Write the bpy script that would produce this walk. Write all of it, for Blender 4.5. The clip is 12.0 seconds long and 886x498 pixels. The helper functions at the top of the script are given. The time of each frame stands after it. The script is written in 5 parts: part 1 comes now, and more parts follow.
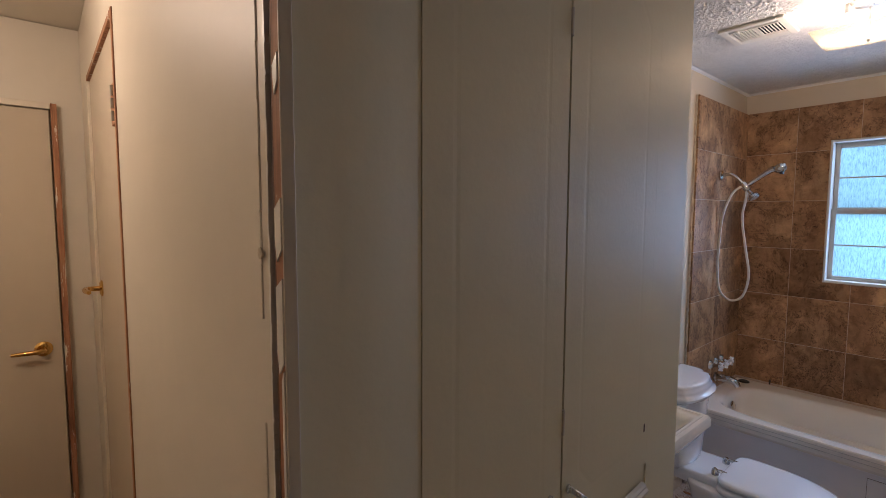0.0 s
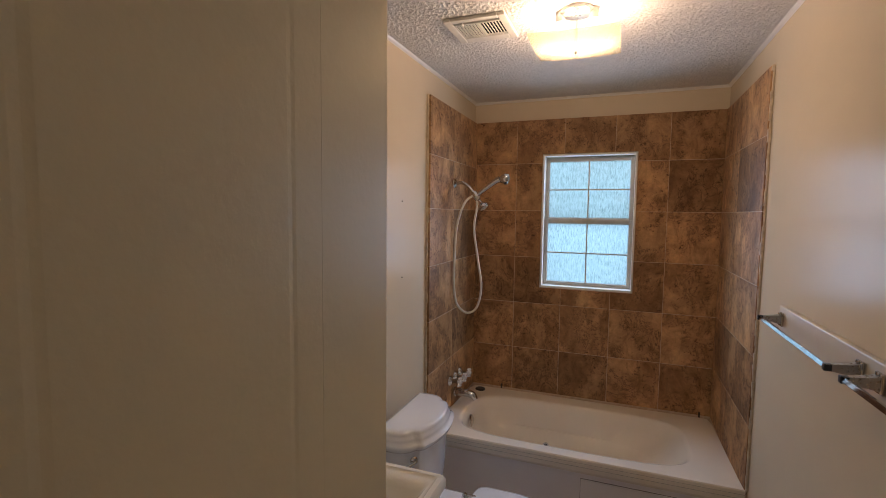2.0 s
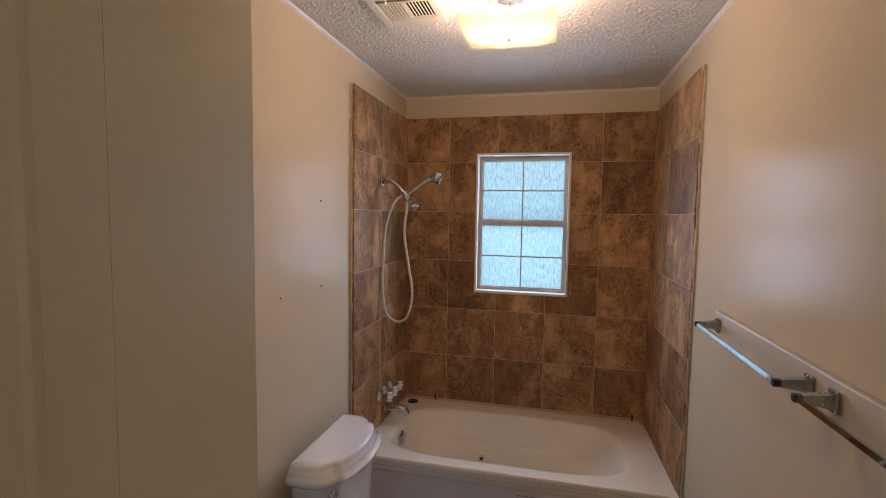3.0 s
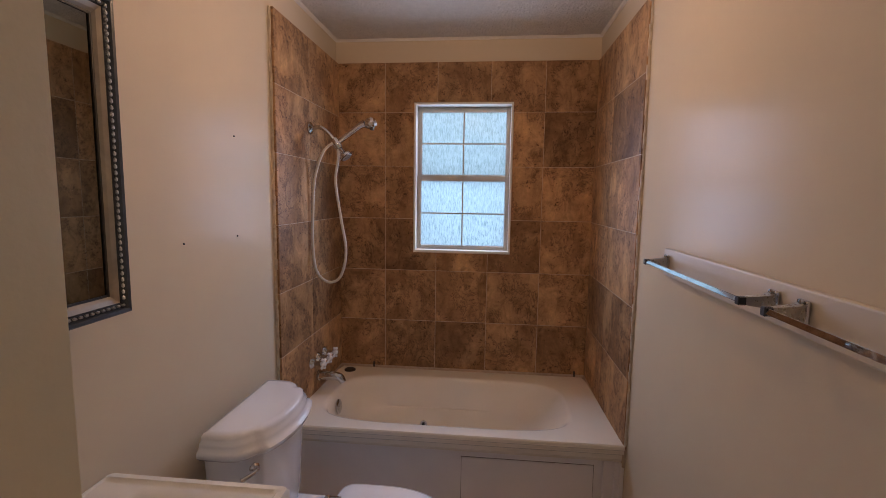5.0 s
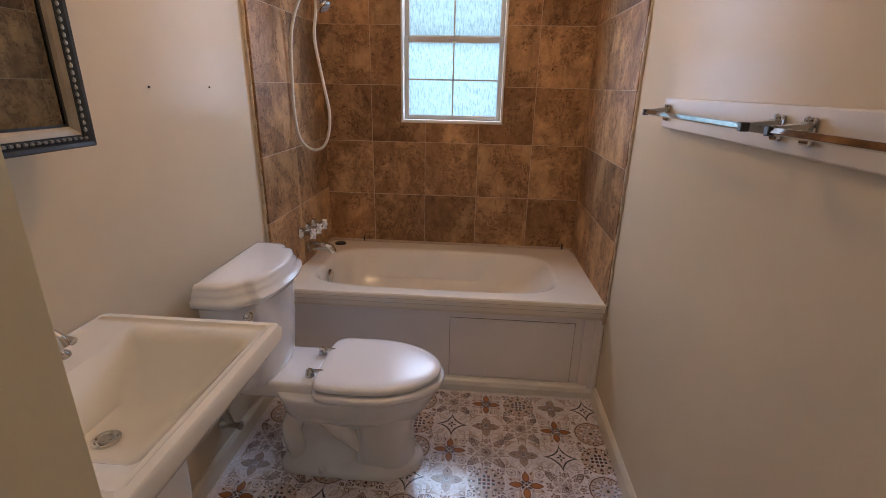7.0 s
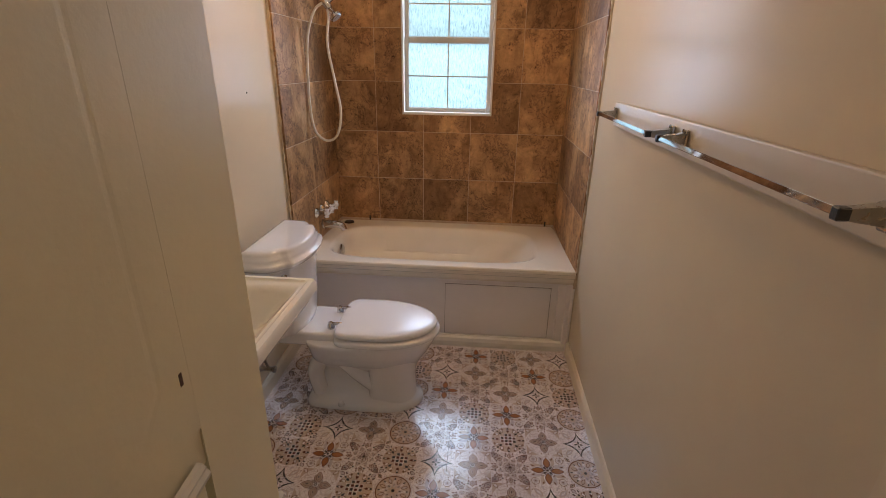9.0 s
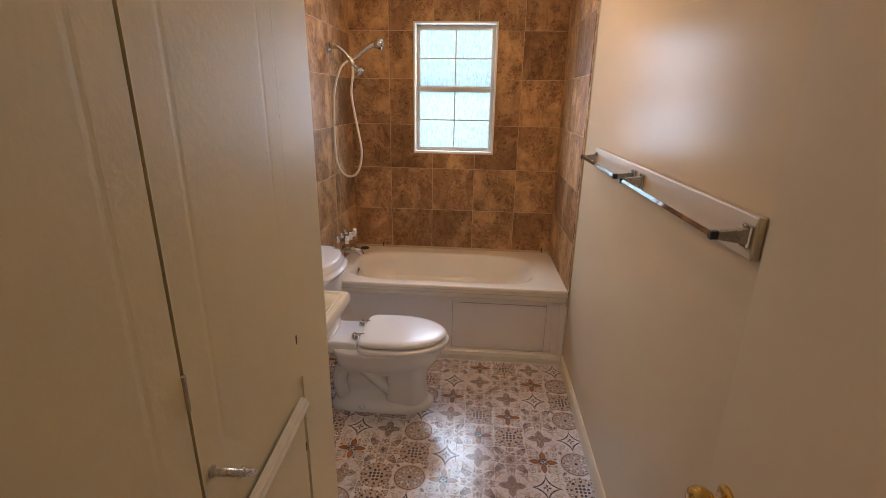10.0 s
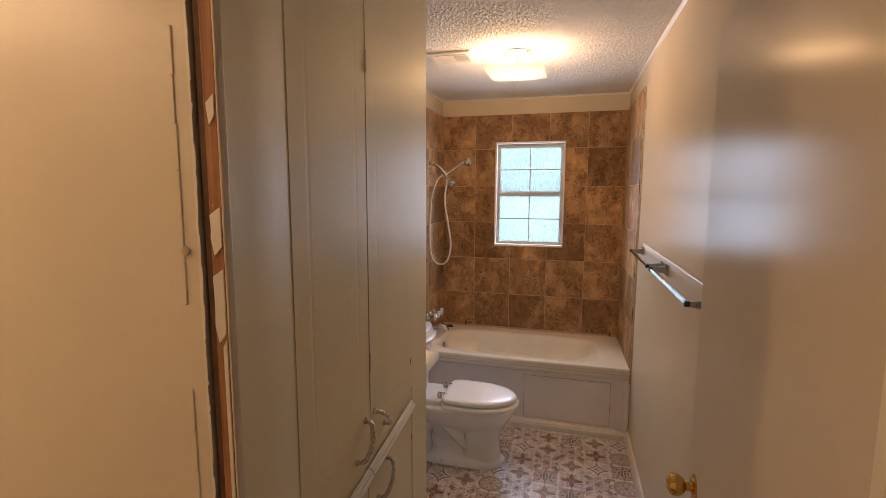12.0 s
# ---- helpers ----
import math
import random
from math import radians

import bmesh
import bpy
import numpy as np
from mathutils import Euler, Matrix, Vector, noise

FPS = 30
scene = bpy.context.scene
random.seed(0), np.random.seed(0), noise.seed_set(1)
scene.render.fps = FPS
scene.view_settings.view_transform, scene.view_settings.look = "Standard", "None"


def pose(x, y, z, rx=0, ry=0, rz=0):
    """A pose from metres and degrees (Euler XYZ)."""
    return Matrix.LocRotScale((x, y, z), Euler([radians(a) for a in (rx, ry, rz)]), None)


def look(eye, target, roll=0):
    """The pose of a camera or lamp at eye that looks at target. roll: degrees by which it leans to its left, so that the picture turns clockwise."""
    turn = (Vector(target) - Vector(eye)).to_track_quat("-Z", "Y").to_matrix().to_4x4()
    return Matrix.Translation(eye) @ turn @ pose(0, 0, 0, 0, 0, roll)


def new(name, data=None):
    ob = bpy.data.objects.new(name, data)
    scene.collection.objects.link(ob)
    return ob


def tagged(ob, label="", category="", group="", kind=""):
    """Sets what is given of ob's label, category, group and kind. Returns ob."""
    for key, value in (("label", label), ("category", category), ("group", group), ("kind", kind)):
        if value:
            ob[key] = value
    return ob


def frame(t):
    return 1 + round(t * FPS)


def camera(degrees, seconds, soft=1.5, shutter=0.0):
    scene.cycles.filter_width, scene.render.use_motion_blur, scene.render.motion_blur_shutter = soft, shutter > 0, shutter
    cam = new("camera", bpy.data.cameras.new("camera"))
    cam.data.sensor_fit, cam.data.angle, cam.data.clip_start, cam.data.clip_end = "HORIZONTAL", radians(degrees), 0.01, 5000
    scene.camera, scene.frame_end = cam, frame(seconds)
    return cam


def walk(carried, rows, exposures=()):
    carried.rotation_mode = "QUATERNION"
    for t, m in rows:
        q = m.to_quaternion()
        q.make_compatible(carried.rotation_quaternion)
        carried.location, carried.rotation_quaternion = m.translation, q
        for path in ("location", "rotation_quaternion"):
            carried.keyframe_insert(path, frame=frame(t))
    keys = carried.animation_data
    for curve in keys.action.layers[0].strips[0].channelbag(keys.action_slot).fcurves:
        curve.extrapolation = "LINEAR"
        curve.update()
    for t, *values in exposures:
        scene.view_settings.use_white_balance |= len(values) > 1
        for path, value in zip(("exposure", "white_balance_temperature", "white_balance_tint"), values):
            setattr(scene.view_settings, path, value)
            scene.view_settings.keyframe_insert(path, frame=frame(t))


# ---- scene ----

cam = camera(87.1, 12.0, soft=0.75)
PATH = [
    (0, (-0.028, 0.023, 1.609), (1.274, 1.533, 1.454), 0.2),
    (0.5, (0.083, 0.093, 1.64), (1.606, 1.379, 1.475), 0.2),
    (1, (0.243, 0.121, 1.654), (1.917, 1.204, 1.488), 0.5),
    (1.5, (0.387, 0.149, 1.658), (2.173, 1.036, 1.506), 0.6),
    (2, (0.546, 0.170, 1.671), (2.409, 0.880, 1.516), 0.7),
    (2.5, (0.657, 0.184, 1.671), (2.566, 0.764, 1.524), 0.8),
    (3, (0.741, 0.189, 1.672), (2.684, 0.643, 1.526), 0.9),
    (3.2, (0.772, 0.195, 1.667), (2.726, 0.594, 1.521), 0.9),
    (4.8, (0.886, 0.213, 1.543), (2.867, 0.416, 1.351), 0.8),
    (5, (0.899, 0.208, 1.519), (2.876, 0.406, 1.295), 0.8),
    (5.5, (0.919, 0.21, 1.468), (2.885, 0.387, 1.143), 0.9),
    (6, (0.93, 0.208, 1.43), (2.873, 0.371, 0.988), 1.0),
    (6.5, (0.926, 0.204, 1.4), (2.84, 0.359, 0.843), 1.0),
    (7, (0.916, 0.197, 1.381), (2.8, 0.344, 0.724), 1.1),
    (7.5, (0.89, 0.188, 1.379), (2.751, 0.333, 0.66), 1.1),
    (7.7, (0.869, 0.182, 1.388), (2.722, 0.324, 0.65), 1.2),
    (9.3, (0.46, 0.148, 1.5), (2.318, 0.291, 0.774), 0.7),
    (9.5, (0.397, 0.156, 1.512), (2.271, 0.300, 0.829), 0.9),
    (10, (0.223, 0.160, 1.566), (2.120, 0.314, 0.951), 0.9),
    (10.5, (0.045, 0.133, 1.593), (1.970, 0.296, 1.073), 0.8),
    (11, (-0.122, 0.061, 1.618), (1.820, 0.271, 1.190), 0.7),
    (11.5, (-0.226, 0.016, 1.623), (1.722, 0.320, 1.284), 0.7),
    (11.8, (-0.289, 0.017, 1.626), (1.648, 0.432, 1.348), 0.4),
    (12, (-0.324, 0.044, 1.640), (1.592, 0.562, 1.398), 0.2),
]

EXPOSURES = [(0.0, 0.15, 5350, 22), (0.4, 0.15, 6000, 26), (0.8, 0.05, 6250, 25), (1.5, -0.08, 6500, 23), (2.5, 0.07, 6500, 25), (3.2, 0.04, 6550, 27), (5.0, -0.02, 6600, 35), (5.5, 0.18, 6550, 33),
             (6.5, 0.32, 6450, 29), (7.5, 0.48, 6950, 28), (9.5, 0.63, 7250, 26), (10.5, 0.80, 7700, 31), (11.0, 0.57, 7900, 34), (11.5, 0.66, 7950, 36), (12.0, 0.60, 7450, 28)]
walk(cam, [(t, look(eye, target, roll)) for t, eye, target, roll in PATH], EXPOSURES)

# ---- world and lights ----
world = bpy.data.worlds.new("sky")
scene.world = world
world.use_nodes = True
sky = world.node_tree.nodes.new("ShaderNodeTexSky")
sky.sky_type, sky.sun_disc = "NISHITA", False
sky.sun_elevation, sky.sun_rotation = radians(40), radians(200)
world.node_tree.links.new(sky.outputs[0], world.node_tree.nodes["Background"].inputs[0])
world.node_tree.nodes["Background"].inputs[1].default_value = 0.1


def lamp(name, kind, power, color, m, **more):
    data = bpy.data.lights.new(name, kind)
    data.energy, data.color = power, color
    for key, value in more.items():
        if key == "size":
            data.shape, data.size = "RECTANGLE", value
        if key == "size_y":
            data.size_y = value
        if key == "spread":
            data.spread = value
        if key == "radius":
            data.shadow_soft_size = value
    ob = new(name, data)
    ob.matrix_world = m
    return ob


# daylight in the two sashes of the window, falling from the sky above
lamp("daylight_upper", "AREA", 5.2, (0.56, 0.76, 1.0), look((3.785, 0.375, 1.835), (0, 0.375, 0.99)), size=0.52, size_y=0.40, spread=2.6)
lamp("daylight_lower", "AREA", 5.6, (0.52, 0.73, 1.0), look((3.785, 0.375, 1.41), (0, 0.375, 0.56)), size=0.52, size_y=0.40, spread=2.6)
# bulbs of the bathroom ceiling light, and of the hall's
lamp("bulb", "POINT", 5.4, (1.0, 0.74, 0.48), pose(2.36, 0.29, 2.294), radius=0.03)
lamp("bulb", "POINT", 5.4, (1.0, 0.74, 0.48), pose(2.36, 0.41, 2.294), radius=0.03)
lamp("hall_bulb", "POINT", 13.5, (1.0, 0.78, 0.55), pose(-0.43, 1.58, 2.22), radius=0.045)

# ---- materials ----
def ramp(nt, fac, stops):
    n = nt.nodes.new("ShaderNodeValToRGB")
    nt.links.new(fac, n.inputs[0])
    while len(n.color_ramp.elements) < len(stops):
        n.color_ramp.elements.new(0.5)
    for e, (p, c) in zip(n.color_ramp.elements, stops):
        e.position, e.color = p, (*c, 1)
    return n.outputs[0]


def tex(nt, scale, detail=4.0, rough=0.55, stretch=(1, 1, 1), warp=0.0, spread=False):
    co = nt.nodes.new("ShaderNodeTexCoord")
    mp = nt.nodes.new("ShaderNodeMapping")
    mp.inputs["Scale"].default_value = stretch
    nt.links.new(co.outputs["Object"], mp.inputs[0])
    if spread:
        info = nt.nodes.new("ShaderNodeObjectInfo")
        mul = nt.nodes.new("ShaderNodeMath")
        mul.operation = "MULTIPLY"
        mul.inputs[1].default_value = 37.0
        nt.links.new(info.outputs["Random"], mul.inputs[0])
        nt.links.new(mul.outputs[0], mp.inputs["Location"])
    n = nt.nodes.new("ShaderNodeTexNoise")
    n.inputs["Scale"].default_value, n.inputs["Detail"].default_value = scale, detail
    n.inputs["Roughness"].default_value, n.inputs["Distortion"].default_value = rough, warp
    nt.links.new(mp.outputs[0], n.inputs["Vector"])
    return n.outputs["Fac"]


def bump(nt, fac, strength, distance, before=None):
    b = nt.nodes.new("ShaderNodeBump")
    b.inputs["Strength"].default_value, b.inputs["Distance"].default_value = strength, distance
    nt.links.new(fac, b.inputs["Height"])
    if before:
        nt.links.new(before, b.inputs["Normal"])
    return b.outputs[0]


def shade(c, k):
    return tuple(min(1, v * k) for v in c)


def material(name, color, rough=0.5, metal=0.0, vary=0.06, scale=6.0, relief=0.0, relief_scale=250.0, coat=0.0, rough_vary=0.05, stretch=(1, 1, 1), spread=False, spec=0.5, gloss=0.05):
    m = bpy.data.materials.new(name)
    m.use_nodes = True
    nt = m.node_tree
    p = nt.nodes["Principled BSDF"]
    p.inputs["Specular IOR Level"].default_value = spec
    coarse = tex(nt, scale, 5, 0.6, stretch, 0.4, spread)
    nt.links.new(ramp(nt, coarse, [(0.3, shade(color, 1 - vary)), (0.7, shade(color, 1 + vary))]), p.inputs["Base Color"])
    p.inputs["Metallic"].default_value = metal
    fine = tex(nt, scale * 3.3, 3)
    r = ramp(nt, fine, [(0.3, (max(0.02, rough - rough_vary),) * 3), (0.7, (rough + rough_vary,) * 3)])
    nt.links.new(r, p.inputs["Roughness"])
    if relief:
        nt.links.new(bump(nt, tex(nt, relief_scale, 3), relief, 0.002), p.inputs["Normal"])
    if coat:
        p.inputs["Coat Weight"].default_value, p.inputs["Coat Roughness"].default_value = coat, gloss
        p.inputs["Coat IOR"].default_value = 1.75
    return m


WALL = material("satin_wall_paint", (0.644, 0.548, 0.405), 0.20, spec=0.024, vary=0.02, scale=2.5, rough_vary=0.008, relief=0.10, relief_scale=140)
HALL = material("hall_wall_paint", (0.73, 0.67, 0.56), 0.45, vary=0.03, scale=3, rough_vary=0.01, relief=0.12, relief_scale=150)
DOORP = material("gloss_door_paint", (0.64, 0.555, 0.43), 0.20, spec=0.012, vary=0.02, scale=2, rough_vary=0.006, relief=0.08, relief_scale=60, stretch=(1, 1, 0.3))
CAB = material("cabinet_paint", (0.80, 0.72, 0.49), 0.52, vary=0.03, scale=3, rough_vary=0.01, relief=0.15, relief_scale=90, stretch=(1, 1, 0.25))
BOARD = material("board_paint", (0.60, 0.53, 0.43), 0.42, vary=0.03, scale=5, spec=0.25, relief=0.1)
TRIM = material("white_trim_paint", (0.80, 0.77, 0.71), 0.35, vary=0.04, scale=8, relief=0.1)
CREAM = material("cream_trim_paint", (0.74, 0.67, 0.54), 0.4, vary=0.06, scale=9, relief=0.1)
PORCELAIN = material("white_porcelain", (0.86, 0.87, 0.90), 0.12, vary=0.015, scale=3, coat=1.0, rough_vary=0.02, gloss=0.12)
SEATM = material("white_seat_plastic", (0.87, 0.88, 0.91), 0.25, vary=0.01, scale=3, coat=0.12, gloss=0.22, rough_vary=0.003)
SINKM = material("biscuit_porcelain", (0.87, 0.83, 0.75), 0.11, vary=0.02, scale=3, coat=0.4, rough_vary=0.03)
TUBM = material("cream_tub_acrylic", (0.88, 0.80, 0.68), 0.16, vary=0.03, scale=3, coat=0.08)
APRON = material("apron_paint", (0.90, 0.85, 0.83), 0.36, vary=0.03, scale=4, relief=0.08)
MIRRORCHROME = material("mirror_chrome", (0.55, 0.56, 0.58), 0.04, 1.0, vary=0.03, scale=20, rough_vary=0.01)
CHROME = material("chrome", (0.62, 0.62, 0.62), 0.08, 1.0, vary=0.06, scale=20)
SATIN = material("satin_chrome", (0.66, 0.63, 0.58), 0.27, 1.0, vary=0.06, scale=30)
NICKEL = material("brushed_nickel", (0.48, 0.47, 0.44), 0.30, 1.0, vary=0.08, scale=40)
BRASS = material("polished_brass", (0.72, 0.46, 0.13), 0.16, 1.0, vary=0.08, scale=20)
HOSE = material("hose_plastic", (0.68, 0.64, 0.56), 0.30, vary=0.05, scale=40)
# almost black, carries the shade inside the vent's duct
DUCT = material("duct_shade", (0.006, 0.005, 0.004), 0.9, vary=0.2, scale=40)
DARK = material("dark_cap", (0.03, 0.025, 0.02), 0.5, vary=0.2, scale=40)
STUD = material("dark_old_wood", (0.11, 0.058, 0.030), 0.8, vary=0.3, scale=25)
# near-black green for the darkness of the opening beside the door frame
GREEN = material("dark_opening_green", (0.018, 0.028, 0.022), 0.5, vary=0.2, scale=5)
CAULK = material("old_caulk", (0.58, 0.50, 0.38), 0.6, vary=0.25, scale=30, relief=0.4)
PEWTER = material("dark_pewter_frame", (0.065, 0.07, 0.075), 0.34, 0.7, vary=0.25, scale=30, relief=0.3)
BEAD = material("silver_bead", (0.42, 0.42, 0.41), 0.3, 0.9, vary=0.2, scale=60)
LINER = material("silver_liner", (0.36, 0.32, 0.26), 0.40, 0.4, vary=0.12, scale=30)
GROUT = material("brown_grout", (0.55, 0.43, 0.31), 0.8, vary=0.15, scale=40, relief=0.3)
FRAMEW = material("window_aluminium", (0.52, 0.49, 0.43), 0.4, 0.1, vary=0.06, scale=14)
VENTM = material("vent_enamel", (0.82, 0.78, 0.68), 0.4, vary=0.05, scale=20)
HALLFLOOR = material("hall_floor_boards", (0.26, 0.17, 0.10), 0.45, vary=0.3, scale=8, stretch=(8, 0.6, 1))


def popcorn():
    m = material("popcorn_ceiling", (0.82, 0.79, 0.74), 0.9, vary=0.05, scale=30)
    nt = m.node_tree
    p = nt.nodes["Principled BSDF"]
    nt.links.new(bump(nt, tex(nt, 150, 3, 0.65), 0.9, 0.005), p.inputs["Normal"])
    return m


def slate():
    """Caramel stone tile: smooth fields, dark clouds, cracked and pitted where they meet."""
    m = bpy.data.materials.new("brown_slate_tile")
    m.use_nodes = True
    nt = m.node_tree
    p = nt.nodes["Principled BSDF"]

    def times(a, b):
        mix = nt.nodes.new("ShaderNodeMix")
        mix.data_type, mix.blend_type = "RGBA", "MULTIPLY"
        mix.inputs[0].default_value = 1.0
        nt.links.new(a, mix.inputs[6])
        nt.links.new(b, mix.inputs[7])
        return mix.outputs[2]

    def blend(mask, a, b):
        mix = nt.nodes.new("ShaderNodeMix")
        mix.data_type = "RGBA"
        nt.links.new(mask, mix.inputs[0])
        nt.links.new(a, mix.inputs[6])
        mix.inputs[7].default_value = (*b, 1)
        return mix.outputs[2]
    big = tex(nt, 3.6, 5, 0.55, (1.2, 0.85, 1), 0.8, True)
    mottle = tex(nt, 12, 7, 0.68, (1.25, 0.8, 1), 0.9, True)
    veins = tex(nt, 9, 8, 0.72, (1.2, 0.8, 1), 1.2, True)
    grain = tex(nt, 38, 6, 0.7, (1, 1.3, 1), 0.3, True)
    field = ramp(nt, big, [(0.30, (0.215, 0.122, 0.064)), (0.44, (0.310, 0.180, 0.092)), (0.56, (0.405, 0.243, 0.124)), (0.70, (0.500, 0.316, 0.164))])
    edge = ramp(nt, big, [(0.40, (0, 0, 0)), (0.455, (1, 1, 1)), (0.52, (1, 1, 1)), (0.58, (0, 0, 0))])
    crack = ramp(nt, veins, [(0.478, (0, 0, 0)), (0.495, (0.8, 0.8, 0.8)), (0.505, (0.8, 0.8, 0.8)), (0.522, (0, 0, 0))])
    pits = ramp(nt, grain, [(0.36, (0.9, 0.9, 0.9)), (0.42, (0, 0, 0))])
    color = times(field, ramp(nt, mottle, [(0.34, (0.64, 0.62, 0.60)), (0.47, (0.94, 0.93, 0.92)), (0.66, (1.22, 1.20, 1.16))]))
    color = times(color, ramp(nt, grain, [(0.3, (0.84, 0.83, 0.82)), (0.55, (1.0, 1.0, 1.0)), (0.75, (1.12, 1.10, 1.07))]))
    color = blend(times(edge, crack), color, (0.112, 0.062, 0.038))
    color = blend(times(edge, pits), color, (0.110, 0.061, 0.038))
    lone = ramp(nt, tex(nt, 55, 3, 0.6, (1, 1, 1), 0.5, True), [(0.29, (0.32, 0.28, 0.26)), (0.345, (1, 1, 1))])
    color = times(color, lone)
    info = nt.nodes.new("ShaderNodeObjectInfo")
    tone = ramp(nt, info.outputs["Random"], [(0, (0.84, 0.83, 0.82)), (0.5, (1.10, 1.09, 1.07)), (1, (1.38, 1.36, 1.32))])
    nt.links.new(times(color, tone), p.inputs["Base Color"])
    nt.links.new(ramp(nt, veins, [(0.3, (0.58,) * 3), (0.7, (0.42,) * 3)]), p.inputs["Roughness"])
    p.inputs["Specular IOR Level"].default_value = 0.09
    nt.links.new(bump(nt, grain, 0.25, 0.003, bump(nt, veins, 0.35, 0.005)), p.inputs["Normal"])
    return m


def raw_wood():
    """Bare pine edge with shreds of white paint."""
    m = bpy.data.materials.new("bare_pine_with_paint")
    m.use_nodes = True
    nt = m.node_tree
    p = nt.nodes["Principled BSDF"]
    grain = tex(nt, 30, 5, 0.6, (3, 3, 0.15), 0.5)
    wood = ramp(nt, grain, [(0.3, (0.22, 0.085, 0.035)), (0.55, (0.40, 0.19, 0.09)), (0.75, (0.50, 0.27, 0.14))])
    flake = tex(nt, 7, 6, 0.7, (3, 3, 0.5), 0.6)
    mask = ramp(nt, flake, [(0.60, (0, 0, 0)), (0.615, (1, 1, 1))])
    mix = nt.nodes.new("ShaderNodeMix")
    mix.data_type = "RGBA"
    nt.links.new(mask, mix.inputs[0])
    nt.links.new(wood, mix.inputs[6])
    mix.inputs[7].default_value = (0.72, 0.64, 0.53, 1)
    nt.links.new(mix.outputs[2], p.inputs["Base Color"])
    p.inputs["Roughness"].default_value = 0.7
    nt.links.new(bump(nt, flake, 0.6, 0.004), p.inputs["Normal"])
    return m


def rain_glass():
    """Obscure glass with vertical streaks, lit from outside."""
    m = bpy.data.materials.new("rain_glass")
    m.use_nodes = True
    nt = m.node_tree
    nt.nodes.remove(nt.nodes["Principled BSDF"])
    streak = tex(nt, 150, 3, 0.6, (1, 1, 0.22), 0.6)
    color = ramp(nt, streak, [(0.34, (0.140, 0.190, 0.180)), (0.5, (0.225, 0.282, 0.266)), (0.64, (0.270, 0.335, 0.315))])
    tr = nt.nodes.new("ShaderNodeBsdfTranslucent")
    nt.links.new(color, tr.inputs[0])
    gl = nt.nodes.new("ShaderNodeBsdfGlossy")
    gl.inputs["Roughness"].default_value = 0.15
    nb = bump(nt, streak, 0.6, 0.004)
    nt.links.new(nb, gl.inputs["Normal"])
    mix = nt.nodes.new("ShaderNodeMixShader")
    mix.inputs[0].default_value = 0.06
    nt.links.new(tr.outputs[0], mix.inputs[1])
    nt.links.new(gl.outputs[0], mix.inputs[2])
    nt.links.new(mix.outputs[0], nt.nodes["Material Output"].inputs[0])
    return m


def lamp_glass():
    m = bpy.data.materials.new("amber_frosted_glass")
    m.use_nodes = True
    nt = m.node_tree
    nt.nodes.remove(nt.nodes["Principled BSDF"])
    tr = nt.nodes.new("ShaderNodeBsdfTranslucent")
    mottle = tex(nt, 25, 4)
    nt.links.new(ramp(nt, mottle, [(0.3, (0.62, 0.60, 0.50)), (0.7, (0.70, 0.68, 0.58))]), tr.inputs[0])
    tp = nt.nodes.new("ShaderNodeBsdfTransparent")
    tp.inputs[0].default_value = (1, 0.95, 0.82, 1)
    mix = nt.nodes.new("ShaderNodeMixShader")
    mix.inputs[0].default_value = 0.74
    nt.links.new(tr.outputs[0], mix.inputs[1])
    nt.links.new(tp.outputs[0], mix.inputs[2])
    nt.links.new(mix.outputs[0], nt.nodes["Material Output"].inputs[0])
    return m


def mirror_glass():
    m = bpy.data.materials.new("mirror")
    m.use_nodes = True
    p = m.node_tree.nodes["Principled BSDF"]
    p.inputs["Base Color"].default_value = (0.30, 0.30, 0.25, 1)
    p.inputs["Metallic"].default_value, p.inputs["Roughness"].default_value = 1.0, 0.02
    return m


POPCORN, SLATE, RAWWOOD, GLASS, LAMPGLASS, MIRROR = popcorn(), slate(), raw_wood(), rain_glass(), lamp_glass(), mirror_glass()
PRINT = [material("vinyl_" + n, c, 0.22, vary=v, scale=s, coat=1.0, gloss=0.07) for n, c, v, s in (
    ("white", (0.84, 0.79, 0.81), 0.07, 30), ("charcoal", (0.040, 0.032, 0.034), 0.15, 60), ("brown", (0.170, 0.078, 0.038), 0.15, 60), ("orange", (0.38, 0.155, 0.055), 0.12, 60),
    ("lilac_grey", (0.54, 0.49, 0.52), 0.10, 60), ("wine", (0.115, 0.036, 0.024), 0.15, 60), ("taupe", (0.56, 0.45, 0.39), 0.12, 60))]



def lace_print(m):
    """Fine taupe lace printed over the pale ground of the vinyl."""
    nt = m.node_tree
    p = nt.nodes["Principled BSDF"]
    ground = p.inputs["Base Color"].links[0].from_socket
    co = nt.nodes.new("ShaderNodeTexCoord")
    for scale, lo, hi, color, weight in ((70.0, 0.022, 0.058, (0.38, 0.27, 0.23), 0.55), (150.0, 0.015, 0.05, (0.30, 0.20, 0.17), 0.35)):
        cell = nt.nodes.new("ShaderNodeTexVoronoi")
        cell.feature = "DISTANCE_TO_EDGE"
        cell.inputs["Scale"].default_value = scale
        cell.inputs["Randomness"].default_value = 0.75
        nt.links.new(co.outputs["Object"], cell.inputs["Vector"])
        line = ramp(nt, cell.outputs["Distance"], [(lo, (weight,) * 3), (hi, (0, 0, 0))])
        mix = nt.nodes.new("ShaderNodeMix")
        mix.data_type = "RGBA"
        nt.links.new(line, mix.inputs[0])
        nt.links.new(ground, mix.inputs[6])
        mix.inputs[7].default_value = (*color, 1)
        ground = mix.outputs[2]
    nt.links.new(ground, p.inputs["Base Color"])


